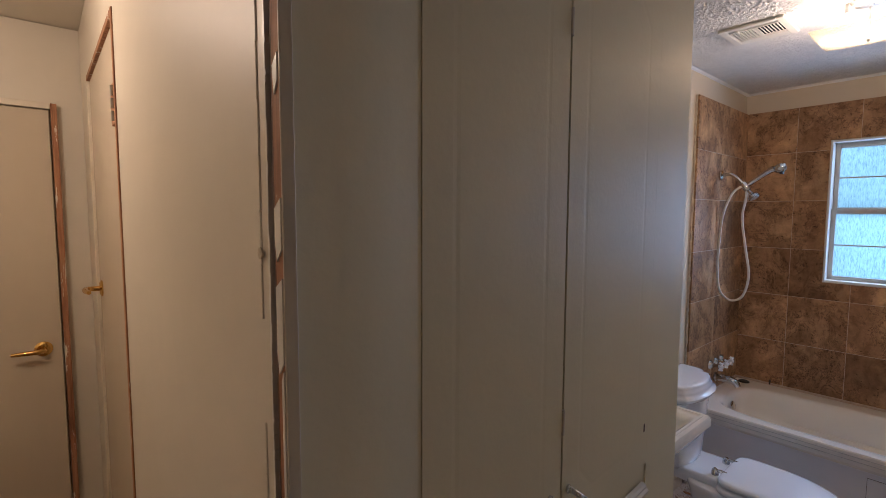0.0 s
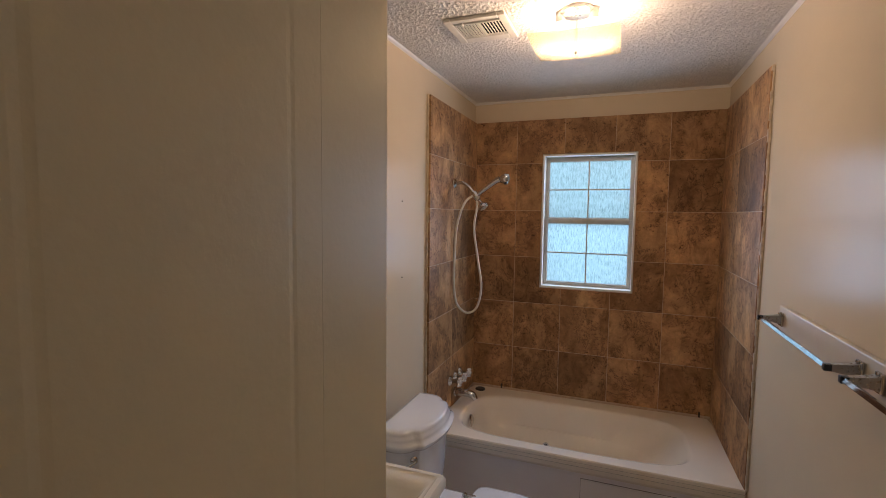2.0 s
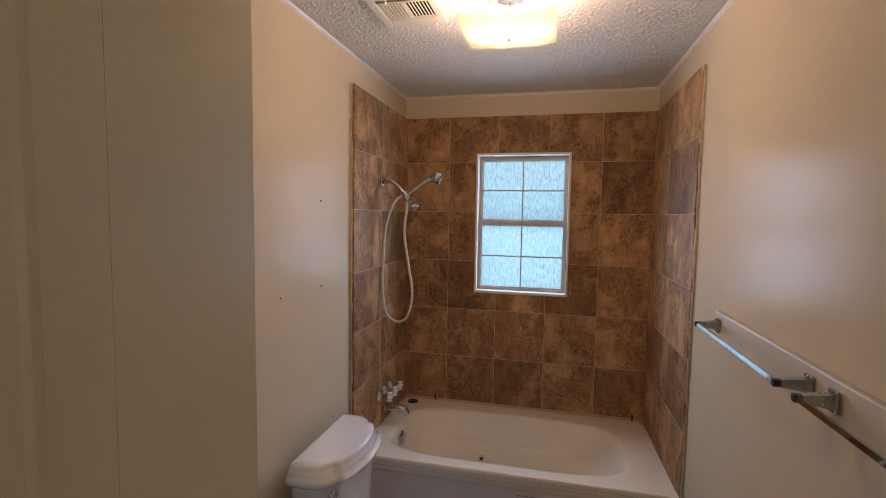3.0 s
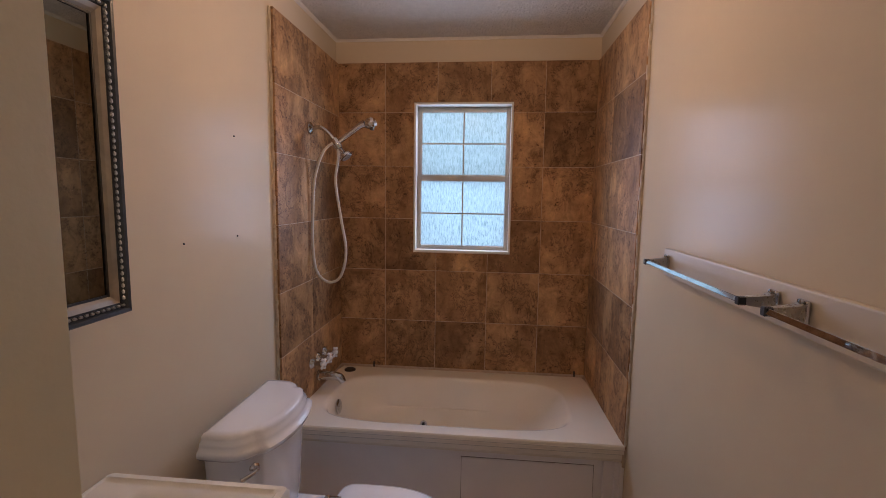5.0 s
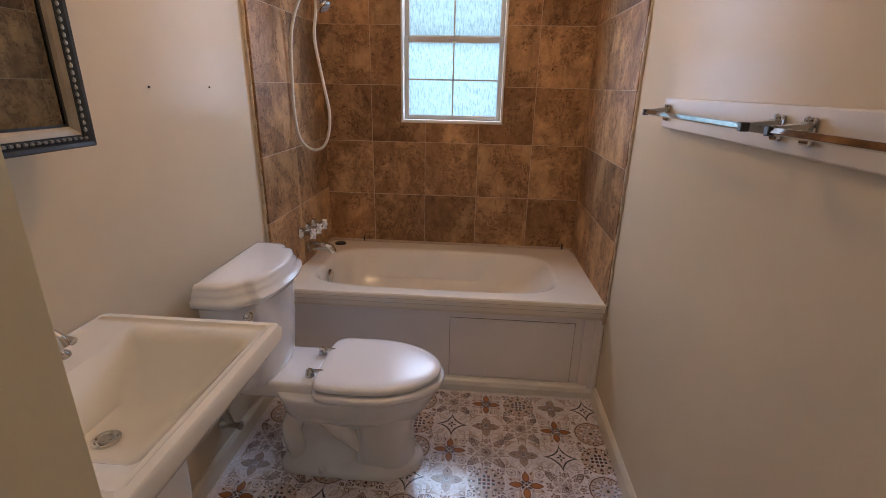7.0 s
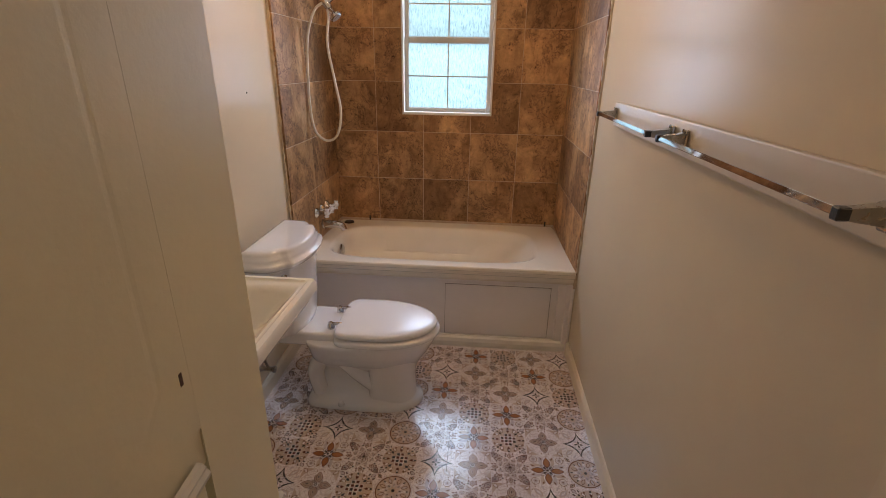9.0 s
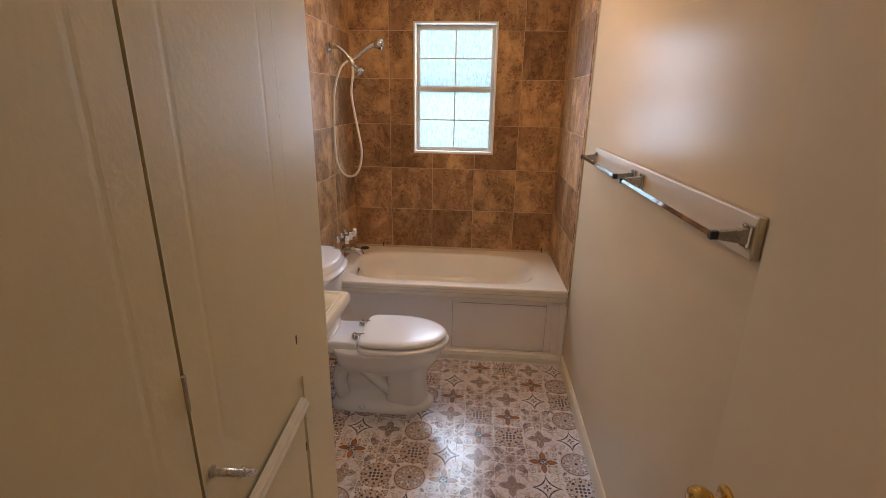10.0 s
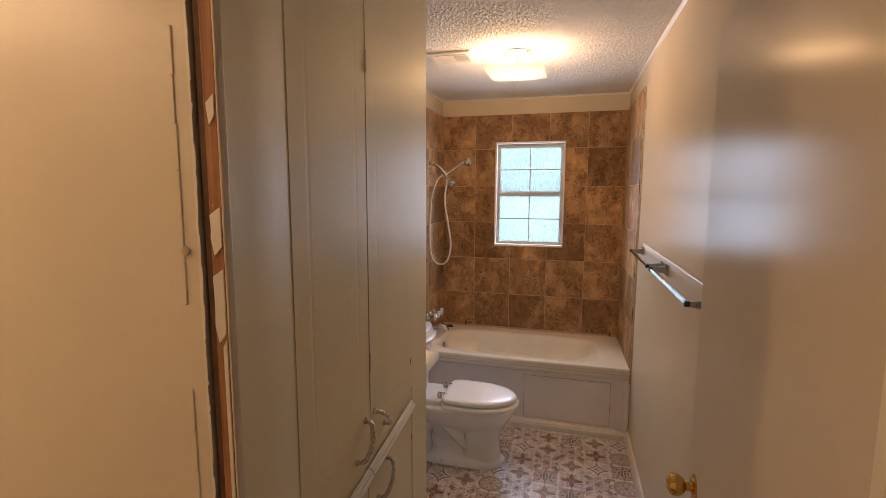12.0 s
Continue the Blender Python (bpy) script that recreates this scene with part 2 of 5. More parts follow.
lace_print(PRINT[0])

# ---- mesh helpers ----
ORIGIN = {}


def thing(name, at, label, category, group="", kind=""):
    ob = new(name)
    ob.location = at
    ORIGIN[ob] = Vector(at)
    return tagged(ob, label, category, group, kind)


def finish(bm, name, mats, smooth):
    bmesh.ops.recalc_face_normals(bm, faces=bm.faces)
    me = bpy.data.meshes.new(name)
    bm.to_mesh(me)
    bm.free()
    for m in mats if isinstance(mats, (list, tuple)) else [mats]:
        me.materials.append(m)
    if smooth and len(me.polygons) < 70:
        smooth = min(smooth, 18)
    if smooth:
        me.shade_smooth()
        me.set_sharp_from_angle(angle=radians(smooth))
    return me


def part(name, bm, mat, parent=None, label="", smooth=40):
    """Link a bmesh, given in world metres, as one mesh under a thing or part."""
    at = ORIGIN.get(parent, Vector((0, 0, 0)))
    bmesh.ops.translate(bm, verts=bm.verts, vec=-at)
    ob = new(name, finish(bm, name, mat, smooth))
    if parent:
        ob.parent = parent
    ORIGIN[ob] = at
    if label:
        ob["label"] = label
    return ob


def structure(name, bm, mat, label, category, smooth=0):
    ob = part(name, bm, mat, smooth=smooth)
    return tagged(ob, label, category, kind="structure")


def box(x0, x1, y0, y1, z0, z1, bev=0.0, seg=2, bm=None):
    b = bmesh.new()
    bmesh.ops.create_cube(b, size=1)
    for v in b.verts:
        v.co = Vector(((x0 + x1) / 2 + v.co.x * (x1 - x0), (y0 + y1) / 2 + v.co.y * (y1 - y0), (z0 + z1) / 2 + v.co.z * (z1 - z0)))
    if bev:
        bmesh.ops.bevel(b, geom=b.edges[:], offset=bev, segments=seg, profile=0.5, affect="EDGES")
    if bm is None:
        return b
    return merge(bm, b)


def merge(bm, other):
    me = bpy.data.meshes.new("tmp")
    other.to_mesh(me)
    other.free()
    bm.from_mesh(me)
    bpy.data.meshes.remove(me)
    return bm


def loft(rings, cap0=True, cap1=True, closed=True):
    """A skin over rings of points, all of one length."""
    bm = bmesh.new()
    vs = [[bm.verts.new(p) for p in r] for r in rings]
    n = len(vs[0])
    for a, b in zip(vs, vs[1:]):
        for i in range(n if closed else n - 1):
            j = (i + 1) % n
            bm.faces.new((a[i], a[j], b[j], b[i]))
    if cap0:
        bm.faces.new(vs[0][::-1])
    if cap1:
        bm.faces.new(vs[-1])
    return bm


def oval(cx, cy, z, rx, ry, p=2.0, n=40):
    out = []
    for i in range(n):
        a = 2 * math.pi * i / n
        c, s = math.cos(a), math.sin(a)
        out.append((cx + rx * math.copysign(abs(c) ** (2 / p), c), cy + ry * math.copysign(abs(s) ** (2 / p), s), z))
    return out


def tube(points, radius, n=10, steps=6, caps=True):
    """A round bar along a smooth line; radius is a number or one for each point."""
    pts = [Vector(p) for p in points]
    rad = radius if isinstance(radius, (list, tuple)) else [radius] * len(pts)
    line, rs = [], []
    for i in range(len(pts) - 1):
        p0, p1, p2, p3 = pts[max(i - 1, 0)], pts[i], pts[i + 1], pts[min(i + 2, len(pts) - 1)]
        for k in range(steps):
            t = k / steps
            line.append(0.5 * ((2 * p1) + (p2 - p0) * t + (2 * p0 - 5 * p1 + 4 * p2 - p3) * t * t + (3 * p1 - p0 - 3 * p2 + p3) * t ** 3))
            rs.append(rad[i] * (1 - t) + rad[i + 1] * t)
    line.append(pts[-1])
    rs.append(rad[-1])
    rings, side = [], None
    for i, p in enumerate(line):
        d = (line[min(i + 1, len(line) - 1)] - line[max(i - 1, 0)]).normalized()
        if side is None:
            side = d.cross(Vector((0, 0, 1)) if abs(d.z) < 0.9 else Vector((1, 0, 0))).normalized()
        side = (side - d * side.dot(d)).normalized()
        up = d.cross(side)
        rings.append([p + (side * math.cos(2 * math.pi * k / n) + up * math.sin(2 * math.pi * k / n)) * rs[i] for k in range(n)])
    return loft(rings, caps, caps)


def lathe(profile, at, axis, n=24):
    """Turn (distance along the axis, radius) pairs round an axis."""
    d = Vector(axis).normalized()
    side = d.cross(Vector((0, 0, 1)) if abs(d.z) < 0.9 else Vector((1, 0, 0))).normalized()
    up = d.cross(side)
    rings = [[Vector(at) + d * s + (side * math.cos(2 * math.pi * k / n) + up * math.sin(2 * math.pi * k / n)) * max(r, 0.0005) for k in range(n)] for s, r in profile]
    return loft(rings)


def strip(profile, start, end, out, up=(0, 0, 1)):
    """A moulding: (out, up) pairs swept from start to end."""
    o, u = Vector(out), Vector(up)
    return loft([[Vector(p) + o * a + u * b for a, b in profile] for p in (start, end)])


CEIL, YL, YR, XB = 2.415, 1.125, -0.38, 3.645

# ---- structure ----
structure("floor", box(0.14, XB, YR - 0.1, YL + 0.1, -0.12, -0.004), GROUT, "subfloor under patterned vinyl tiles", "floor")
structure("hall_floor", box(-0.95, 0.14, -2.2, 2.85, -0.12, 0.0), HALLFLOOR, "worn brown floor of the hall", "floor")


def ceiling_sheet(name, x0, x1, y0, y1, step, mat, lift):
    nx, ny = int((x1 - x0) / step), int((y1 - y0) / step)
    xs, ys = np.linspace(x0, x1, nx + 1), np.linspace(y0, y1, ny + 1)
    verts = []
    for x in xs:
        for y in ys:
            h = noise.noise(Vector((x * 100, y * 100, 0))) + 0.6 * noise.noise(Vector((x * 190, y * 190, 3)))
            clear = 2.275 < x < 2.519 and 0.597 < y < 0.848
            verts.append((x, y, CEIL - (0.0 if clear else lift * max(0.0, h + 0.1))))
    faces = [(i * (ny + 1) + j, i * (ny + 1) + j + 1, (i + 1) * (ny + 1) + j + 1, (i + 1) * (ny + 1) + j) for i in range(nx) for j in range(ny)]
    me = bpy.data.meshes.new(name)
    me.from_pydata(verts, [], faces)
    me.materials.append(mat)
    me.shade_smooth()
    ob = new(name, me)
    return ob


tagged(ceiling_sheet("ceiling", 0.2, XB, YR - 0.02, YL + 0.02, 0.004, POPCORN, 0.0065), "white popcorn-textured bathroom ceiling", "ceiling", kind="structure")
structure("ceiling_slab", box(-0.95, XB + 0.15, -2.2, 2.85, CEIL + 0.004, CEIL + 0.12), HALL, "flat plaster ceiling of the hall", "ceiling")

structure("wall_north", box(0.26, XB + 0.13, YL, YL + 0.12, 0, CEIL), WALL, "cream satin wall behind sink and toilet", "wall")
structure("wall_south", box(0.26, XB + 0.13, YR - 0.12, YR, 0, CEIL), WALL, "cream satin wall with the towel bars", "wall")
WY0, WY1, WZ0, WZ1 = 0.098, 0.652, 1.195, 2.047
back = bmesh.new()
for a in ((YR, WY0, 0, CEIL), (WY1, YL, 0, CEIL), (WY0, WY1, 0, WZ0), (WY0, WY1, WZ1, CEIL)):
    box(XB, XB + 0.13, *a, bm=back)
wall_east = structure("wall_east", back, WALL, "cream wall above the tiles with the window", "wall")

JL, JR, HX = 0.44, -0.232, 0.14
hw = bmesh.new()
for a in ((JL + 0.034, 1.55, 0, CEIL), (2.42, 2.73, 0, CEIL), (1.55, 2.42, 2.148, CEIL), (-0.28, JL + 0.034, 2.08, CEIL), (-2.2, -0.282, 0, CEIL)):
    box(HX, HX + 0.12, *a, bm=hw)
structure("wall_west", hw, HALL, "cream hall wall with missing door casing", "wall")
structure("hall_wall_far", box(-0.95, HX + 0.12, 2.73, 2.85, 0, CEIL), HALL, "cream end wall of the hall", "wall")
structure("hall_wall_near", box(-0.95, HX + 0.12, -2.32, -2.2, 0, CEIL), HALL, "cream end wall of the hall", "wall")
# out of view; its distance is chosen to bounce light onto the closet
structure("hall_wall_back", box(-1.07, -0.95, -2.32, 2.85, 0, CEIL), HALL, "unseen cream side wall of the hall, set close for bounce", "wall")

# door frame of the bathroom with the casing torn off
jamb = thing("door_frame", (HX, JL, 0), "white painted door frame with casing torn off", "door frame", kind="structure")
JAMB = [(HX + 0.004, 0.0), (0.202, 0.0080), (0.205, 0.0081), (0.280, 0.0195), (0.283, 0.0201), (0.3125, 0.0243), (0.3125, 0.048), (HX + 0.004, 0.024)]
part("jamb", loft([[(x, JL + y, z) for x, y in JAMB] for z in (0, 2.05)]), CAB, jamb, "white painted jamb with a shallow stop", smooth=8)
bare = part("bare_edge", box(HX - 0.002, HX + 0.004, JL - 0.0015, JL + 0.0165, 0, 2.05, 0.001, 1), RAWWOOD, jamb, "bare orange pine edge with paint shreds")
part("painted_edge", box(HX - 0.003, HX + 0.010, JL - 0.005, JL - 0.0018, 0, 2.05, 0.0012, 2), CREAM, jamb, "cream painted arris")
part("stud", box(HX + 0.0005, HX + 0.0038, JL + 0.0168, JL + 0.0255, 0, 2.05), STUD, jamb, "dark gap beside the frame")
# shreds of paint left on the bare edge
for z0, z1, ya, yb in ((1.727, 1.745, 0.001, 0.0120), (1.575, 1.616, 0.0, 0.0150), (1.468, 1.542, 0.0, 0.0150), (0.90, 1.455, 0.0, 0.0055), (0.30, 0.86, 0.0, 0.0050)):
    lobes = [(JL + ya, z0), (JL + yb * 0.7, z0 - 0.012), (JL + yb, z0 + 0.010), (JL + yb - 0.001, (z0 + z1) / 2), (JL + yb, z1 - 0.004), (JL + yb * 0.6, z1), (JL + ya, z1 + 0.006)]
    part("paint_shred", loft([[(x, y, z) for y, z in lobes] for x in (HX - 0.0034, HX - 0.0015)]), TRIM, bare, "shred of white paint")
part("stud", box(HX + 0.008, HX + 0.10, JL + 0.0255, JL + 0.0335, 0, 2.08), STUD, jamb, "dark gap beside the frame")
part("head", box(HX + 0.004, 0.27, -0.25, JL + 0.02, 2.05, 2.078, 0.002, 1), CAB, jamb)
part("jamb", box(HX + 0.004, 0.166, JR - 0.024, JR, 0, 2.05, 0.002, 1), CREAM, jamb)
part("bare_edge", box(HX - 0.001, HX + 0.004, JR - 0.023, JR - 0.001, 0, 2.05, 0.001, 1), CREAM, jamb, "cream painted frame edge")
for z, w in ((1.5745, 0.006), (1.562, 0.004)):
    part("hinge_mark", box(0.1665 - w, 0.1668, JR - 0.003, JR + 0.0008, z - w, z + w, 0.0008, 1), STUD, jamb, "dark chipped hole")
# filler and added board, coloured dark in place of an unlit opening
part("stud", box(HX + 0.006, HX + 0.024, -0.281, JR - 0.025, 0, 2.08), GREEN, jamb, "dark gap beside the frame")
structure("trim", box(HX - 0.012, HX - 0.001, -0.46, JR - 0.026, 0, 2.1, 0.002, 1), GREEN, "dark green board standing in for a dark opening", "trim")
# ridge of old paint where the casing was
ridge = bmesh.new()
for i in range(26):
    z = 0.62 + i * 0.055
    w = 0.0022 + 0.0014 * random.random()
    if random.random() < 0.85:
        box(HX - 0.0016, HX + 0.001, 0.499 - w, 0.499 + w, z, z + 0.0555, 0.0012, 1, bm=ridge)
tagged(part("paint_ridge", ridge, HALL), "rough ridge of old paint on the hall wall", "paint ridge", kind="structure")
torn = bmesh.new()
z = 0.1
while z < 2.4:
    h = 0.004 + 0.022 * random.random() ** 2
    w = 0.0005 + 0.0022 * random.random()
    box(HX - 0.002, HX + 0.003, JL + 0.0335 - w, JL + 0.036, z, z + h, bm=torn)
    z += h
tagged(part("torn_plaster_edge", torn, TRIM), "torn white plaster edge beside the bare wood", "plaster edge", kind="structure")
mark = part("nail_hole", lathe([(0, 0.006), (0.002, 0.006), (0.0021, 0.003)], (HX - 0.002, 0.4935, 1.568), (-1, 0, 0), 10), CAULK)
tagged(mark, "small brown chipped hole in the wall", "nail hole")

# trims
for name, prof, a, b, out in (
        ("crown_trim", [(0, 0), (0.014, 0), (0.009, -0.007), (0, -0.013)], (1.21, YL, CEIL - 0.003), (XB, YL, CEIL - 0.003), (0, -1, 0)),
        ("crown_trim", [(0, 0), (0.014, 0), (0.009, -0.007), (0, -0.013)], (0.27, YR, CEIL - 0.003), (XB, YR, CEIL - 0.003), (0, 1, 0)),
        ("crown_trim", [(0, 0), (0.014, 0), (0.009, -0.007), (0, -0.013)], (XB, YR, CEIL - 0.003), (XB, YL, CEIL - 0.003), (-1, 0, 0)),
        ("baseboard", [(0, 0), (0.016, 0), (0.016, 0.062), (0.008, 0.078), (0, 0.078)], (0.27, YR, 0), (2.80, YR, 0), (0, 1, 0)),
        ("baseboard", [(0, 0), (0.016, 0), (0.016, 0.062), (0.008, 0.078), (0, 0.078)], (1.21, YL, 0), (2.80, YL, 0), (0, -1, 0))):
    structure(name, strip(prof, a, b, out), TRIM if name == "crown_trim" else CREAM, "thin painted wood moulding", "trim")

# ---- window ----
win = thing("window_1", (3.70, 0.375, WZ0), "white double-hung window with frosted rain glass", "window", kind="structure")
lw = 0.008
for b in (box(3.6305, 3.79, WY0 - lw, WY0 + 0.004, WZ0 - lw, WZ1 + lw, 0.002, 1), box(3.6305, 3.79, WY1 - 0.004, WY1 + lw, WZ0 - lw, WZ1 + lw, 0.002, 1),
          box(3.6305, 3.79, WY0 + 0.004, WY1 - 0.004, WZ1 - 0.004, WZ1 + lw, 0.002, 1)):
    part("window_liner", b, TRIM, win)
part("window_sill", box(3.626, 3.79, WY0 + 0.004, WY1 - 0.004, WZ0 - lw, WZ0 + 0.008, 0.003), TRIM, win)
for x, z0, z1 in ((3.715, 1.625, 2.043), (3.690, 1.203, 1.640)):
    f = 0.024
    for b in (box(x, x + 0.022, 0.102, 0.102 + f, z0, z1, 0.002, 1), box(x, x + 0.022, 0.648 - f, 0.648, z0, z1, 0.002, 1),
              box(x, x + 0.022, 0.102 + f, 0.648 - f, z1 - 0.030, z1, 0.002, 1), box(x, x + 0.022, 0.102 + f, 0.648 - f, z0, z0 + f, 0.002, 1)):
        part("window_frame", b, FRAMEW, win)
    zm = (z0 + f + z1 - 0.03) / 2
    pane = part("pane", box(x + 0.009, x + 0.013, 0.102 + f, 0.648 - f, z0 + f, z1 - 0.03), GLASS, win, "streaky frosted glass", smooth=0)
    pane.visible_shadow = False
    part("glazing_bar", box(x + 0.002, x + 0.008, 0.371, 0.379, z0 + f, z1 - 0.03), FRAMEW, win)
    part("glazing_bar", box(x + 0.002, x + 0.008, 0.102 + f, 0.371, zm - 0.004, zm + 0.004), FRAMEW, win)
    part("glazing_bar", box(x + 0.002, x + 0.008, 0.379, 0.648 - f, zm - 0.004, zm + 0.004), FRAMEW, win)
part("latch", box(3.675, 3.690, 0.345, 0.405, 1.628, 1.645, 0.003), FRAMEW, win)
# the outdoors behind the glass
structure("backdrop", box(3.87, 3.89, -0.3, 1.05, 0.9, 2.35), TRIM, "pale outdoor haze behind frosted glass", "backdrop")

# ---- tall closet cabinet ----
def bow_pull(a, b, out, parent):
    """A bowed chrome pull between two screw points."""
    a, b, o = Vector(a), Vector(b), Vector(out)
    h = part("handle", tube([a, a + o * 0.8 + (b - a) * 0.08, (a + b) / 2 + o * 1.15, b + o * 0.8 - (b - a) * 0.08, b], [0.0055, 0.0055, 0.005, 0.0055, 0.0055], 10, 6), SATIN, parent, "curved chrome pull")
    for p in (a, b):
        part("rosette", lathe([(0, 0.008), (0.003, 0.008), (0.005, 0.005)], p, out, 14), CHROME, h)


def cabinet_door(x0, x1, z0, z1, parent, clip, crown):
    """A slab with a routed groove whose corners are clipped; crown is the height of the groove's top."""
    y0, y1, g = 0.487, 0.505, 0.052

    def ring(xa, xb, za, zb, c, y):
        out = []
        for x, z, sx, sz in ((xa, za, 1, 1), (xb, za, -1, 1), (xb, zb, -1, -1), (xa, zb, 1, -1)):
            a, b, m = (x, z + sz * (g + clip)), (x + sx * (g + clip), z), (x, z)
            if c is not None:
                a, b, m = (x, z + sz * c), (x + sx * c, z), (x + sx * c / 2, z + sz * c / 2)
            for p in (a, m, b) if sx == sz else (b, m, a):
                out.append((p[0], y, p[1]))
        return out

    def groove(k, y):
        return ring(x0 + g + k, x1 - g - k, z0 + g + k, crown - k, clip - 0.4 * k, y)
    e = 0.0002
    rings = [ring(x0, x1, z0, z1, None, y1), ring(x0, x1, z0, z1, None, y0 + e), ring(x0 + e, x1 - e, z0 + e, z1 - e, None, y0),
             groove(0, y0), groove(0.003, y0 + 0.00015), groove(0.007, y0 + 0.00028), groove(0.011, y0 + 0.00015), groove(0.014, y0)]
    return part("door", loft(rings), CAB, parent, smooth=2)


closet = thing("closet_cabinet", (0.77, 0.8, 0), "tall taupe painted closet cabinet with four doors", "cabinet")
part("body", box(0.316, 1.205, 0.506, YL - 0.002, 0, CEIL - 0.008, 0.002, 1), CAB, closet)
part("side_stile", box(1.0207, 1.208, 0.4871, 0.506, 0, CEIL - 0.008), CAB, closet)
part("filler", box(0.3128, 0.3198, 0.4883, 0.5055, 0, 2.25), CAB, closet)
part("mid_rail", box(0.322, 1.0205, 0.4898, 0.5055, 0.9665, 1.0235), CAB, closet)
part("top_rail", box(0.322, 1.0205, 0.4880, 0.5055, 2.2525, CEIL - 0.008), CAB, closet)
d1 = cabinet_door(0.3205, 0.6465, 1.025, 2.25, closet, 0.05, 2.05)
d2 = cabinet_door(0.6522, 1.0205, 1.025, 2.25, closet, 0.05, 2.05)
for z in (1.90, 1.22):
    part("hinge", tube([(0.6495, 0.4865, z), (0.6495, 0.4865, z + 0.045)], 0.0032, 8, 2), BOARD, d2, "painted-over hinge knuckle")
d3 = part("door", box(0.336, 0.622, 0.484, 0.505, 0.08, 0.965, 0.003), CAB, closet)
d4 = part("door", box(0.626, 1.000, 0.484, 0.505, 0.08, 0.965, 0.003), CAB, closet)
LEDGE = [(0, 0), (0.008, 0.0), (0.015, 0.006), (0.017, 0.014), (0.012, 0.019), (0.012, 0.022), (0.007, 0.027), (0, 0.028)]
part("door_moulding", strip(LEDGE, (0.336, 0.484, 0.965), (0.622, 0.484, 0.965), (0, -1, 0)), CREAM, d3, "cream moulding along the door top")
part("door_moulding", strip(LEDGE, (0.626, 0.484, 0.965), (0.993, 0.484, 0.965), (0, -1, 0)), CREAM, d4, "cream moulding along the door top")
bow_pull((0.612, 0.487, 1.117), (0.560, 0.487, 1.045), (0, -0.026, 0), d1)
bow_pull((0.672, 0.487, 1.112), (0.742, 0.487, 1.046), (0, -0.026, 0), d2)
bow_pull((0.520, 0.484, 0.945), (0.500, 0.484, 0.865), (0, -0.026, 0), d3)
bow_pull((0.752, 0.484, 0.946), (0.680, 0.484, 0.880), (0, -0.026, 0), d4)
for x, y, z in ((1.003, 0.4866, 1.116), (0.998, 0.4836, 0.868)):
    part("paint_chip", box(x - 0.004, x + 0.004, y, y + 0.002, z - 0.010, z + 0.010, 0.001, 1), STUD, closet, "dark bare chip in the paint")

# the closet's front stands a little askew to the room
for o in closet.children_recursive:
    for v in o.data.vertices:
        if v.co.y < 0.1:
            v.co.y += 0.06 * (v.co.x + 0.77 - 0.68)

# ---- bathroom door, open against the wall ----
hinge, free = Vector((0.173, -0.2425, 0)), Vector((0.965, -0.287, 0))
ang = math.atan2(free.y - hinge.y, free.x - hinge.x)
M = Matrix.Translation(hinge) @ Matrix.Rotation(ang, 4, "Z")
width = (free - hinge).length


def placed(bm):
    bmesh.ops.transform(bm, matrix=M, verts=bm.verts)
    return bm


door = thing("door", (0.173, -0.2425, 0), "cream painted flush bathroom door standing open", "door")
part("leaf", placed(box(0, width, -0.035, 0, 0.012, 2.035, 0.002, 1)), DOORP, door)
knob = part("knob", placed(lathe([(0.004, 0.011), (0.020, 0.010), (0.026, 0.020), (0.036, 0.0265), (0.048, 0.0275), (0.058, 0.024), (0.063, 0.015), (0.0635, 0.002)], (width - 0.075, 0, 0.907), (0, 1, 0), 28)), BRASS, door, "polished brass round knob")
part("rosette", placed(lathe([(0.0, 0.033), (0.004, 0.033), (0.008, 0.026), (0.009, 0.012)], (width - 0.075, 0, 0.907), (0, 1, 0), 28)), BRASS, knob)
part("latch_plate", placed(box(width - 0.0005, width + 0.0015, -0.029, -0.006, 0.872, 0.942, 0.0005, 1)), BRASS, door)
for z in (0.25, 1.0, 1.78):
    part("hinge", placed(tube([(-0.004, 0.004, z), (-0.004, 0.004, z + 0.09)], 0.006, 10, 2)), BRASS, door)

# ---- towel bars ----
tagged(part("towel_bar_board", box(1.120, 2.482, YR + 0.0005, YR + 0.018, 1.274, 1.362, 0.004), BOARD), "long cream painted board screwed to the wall", "board")


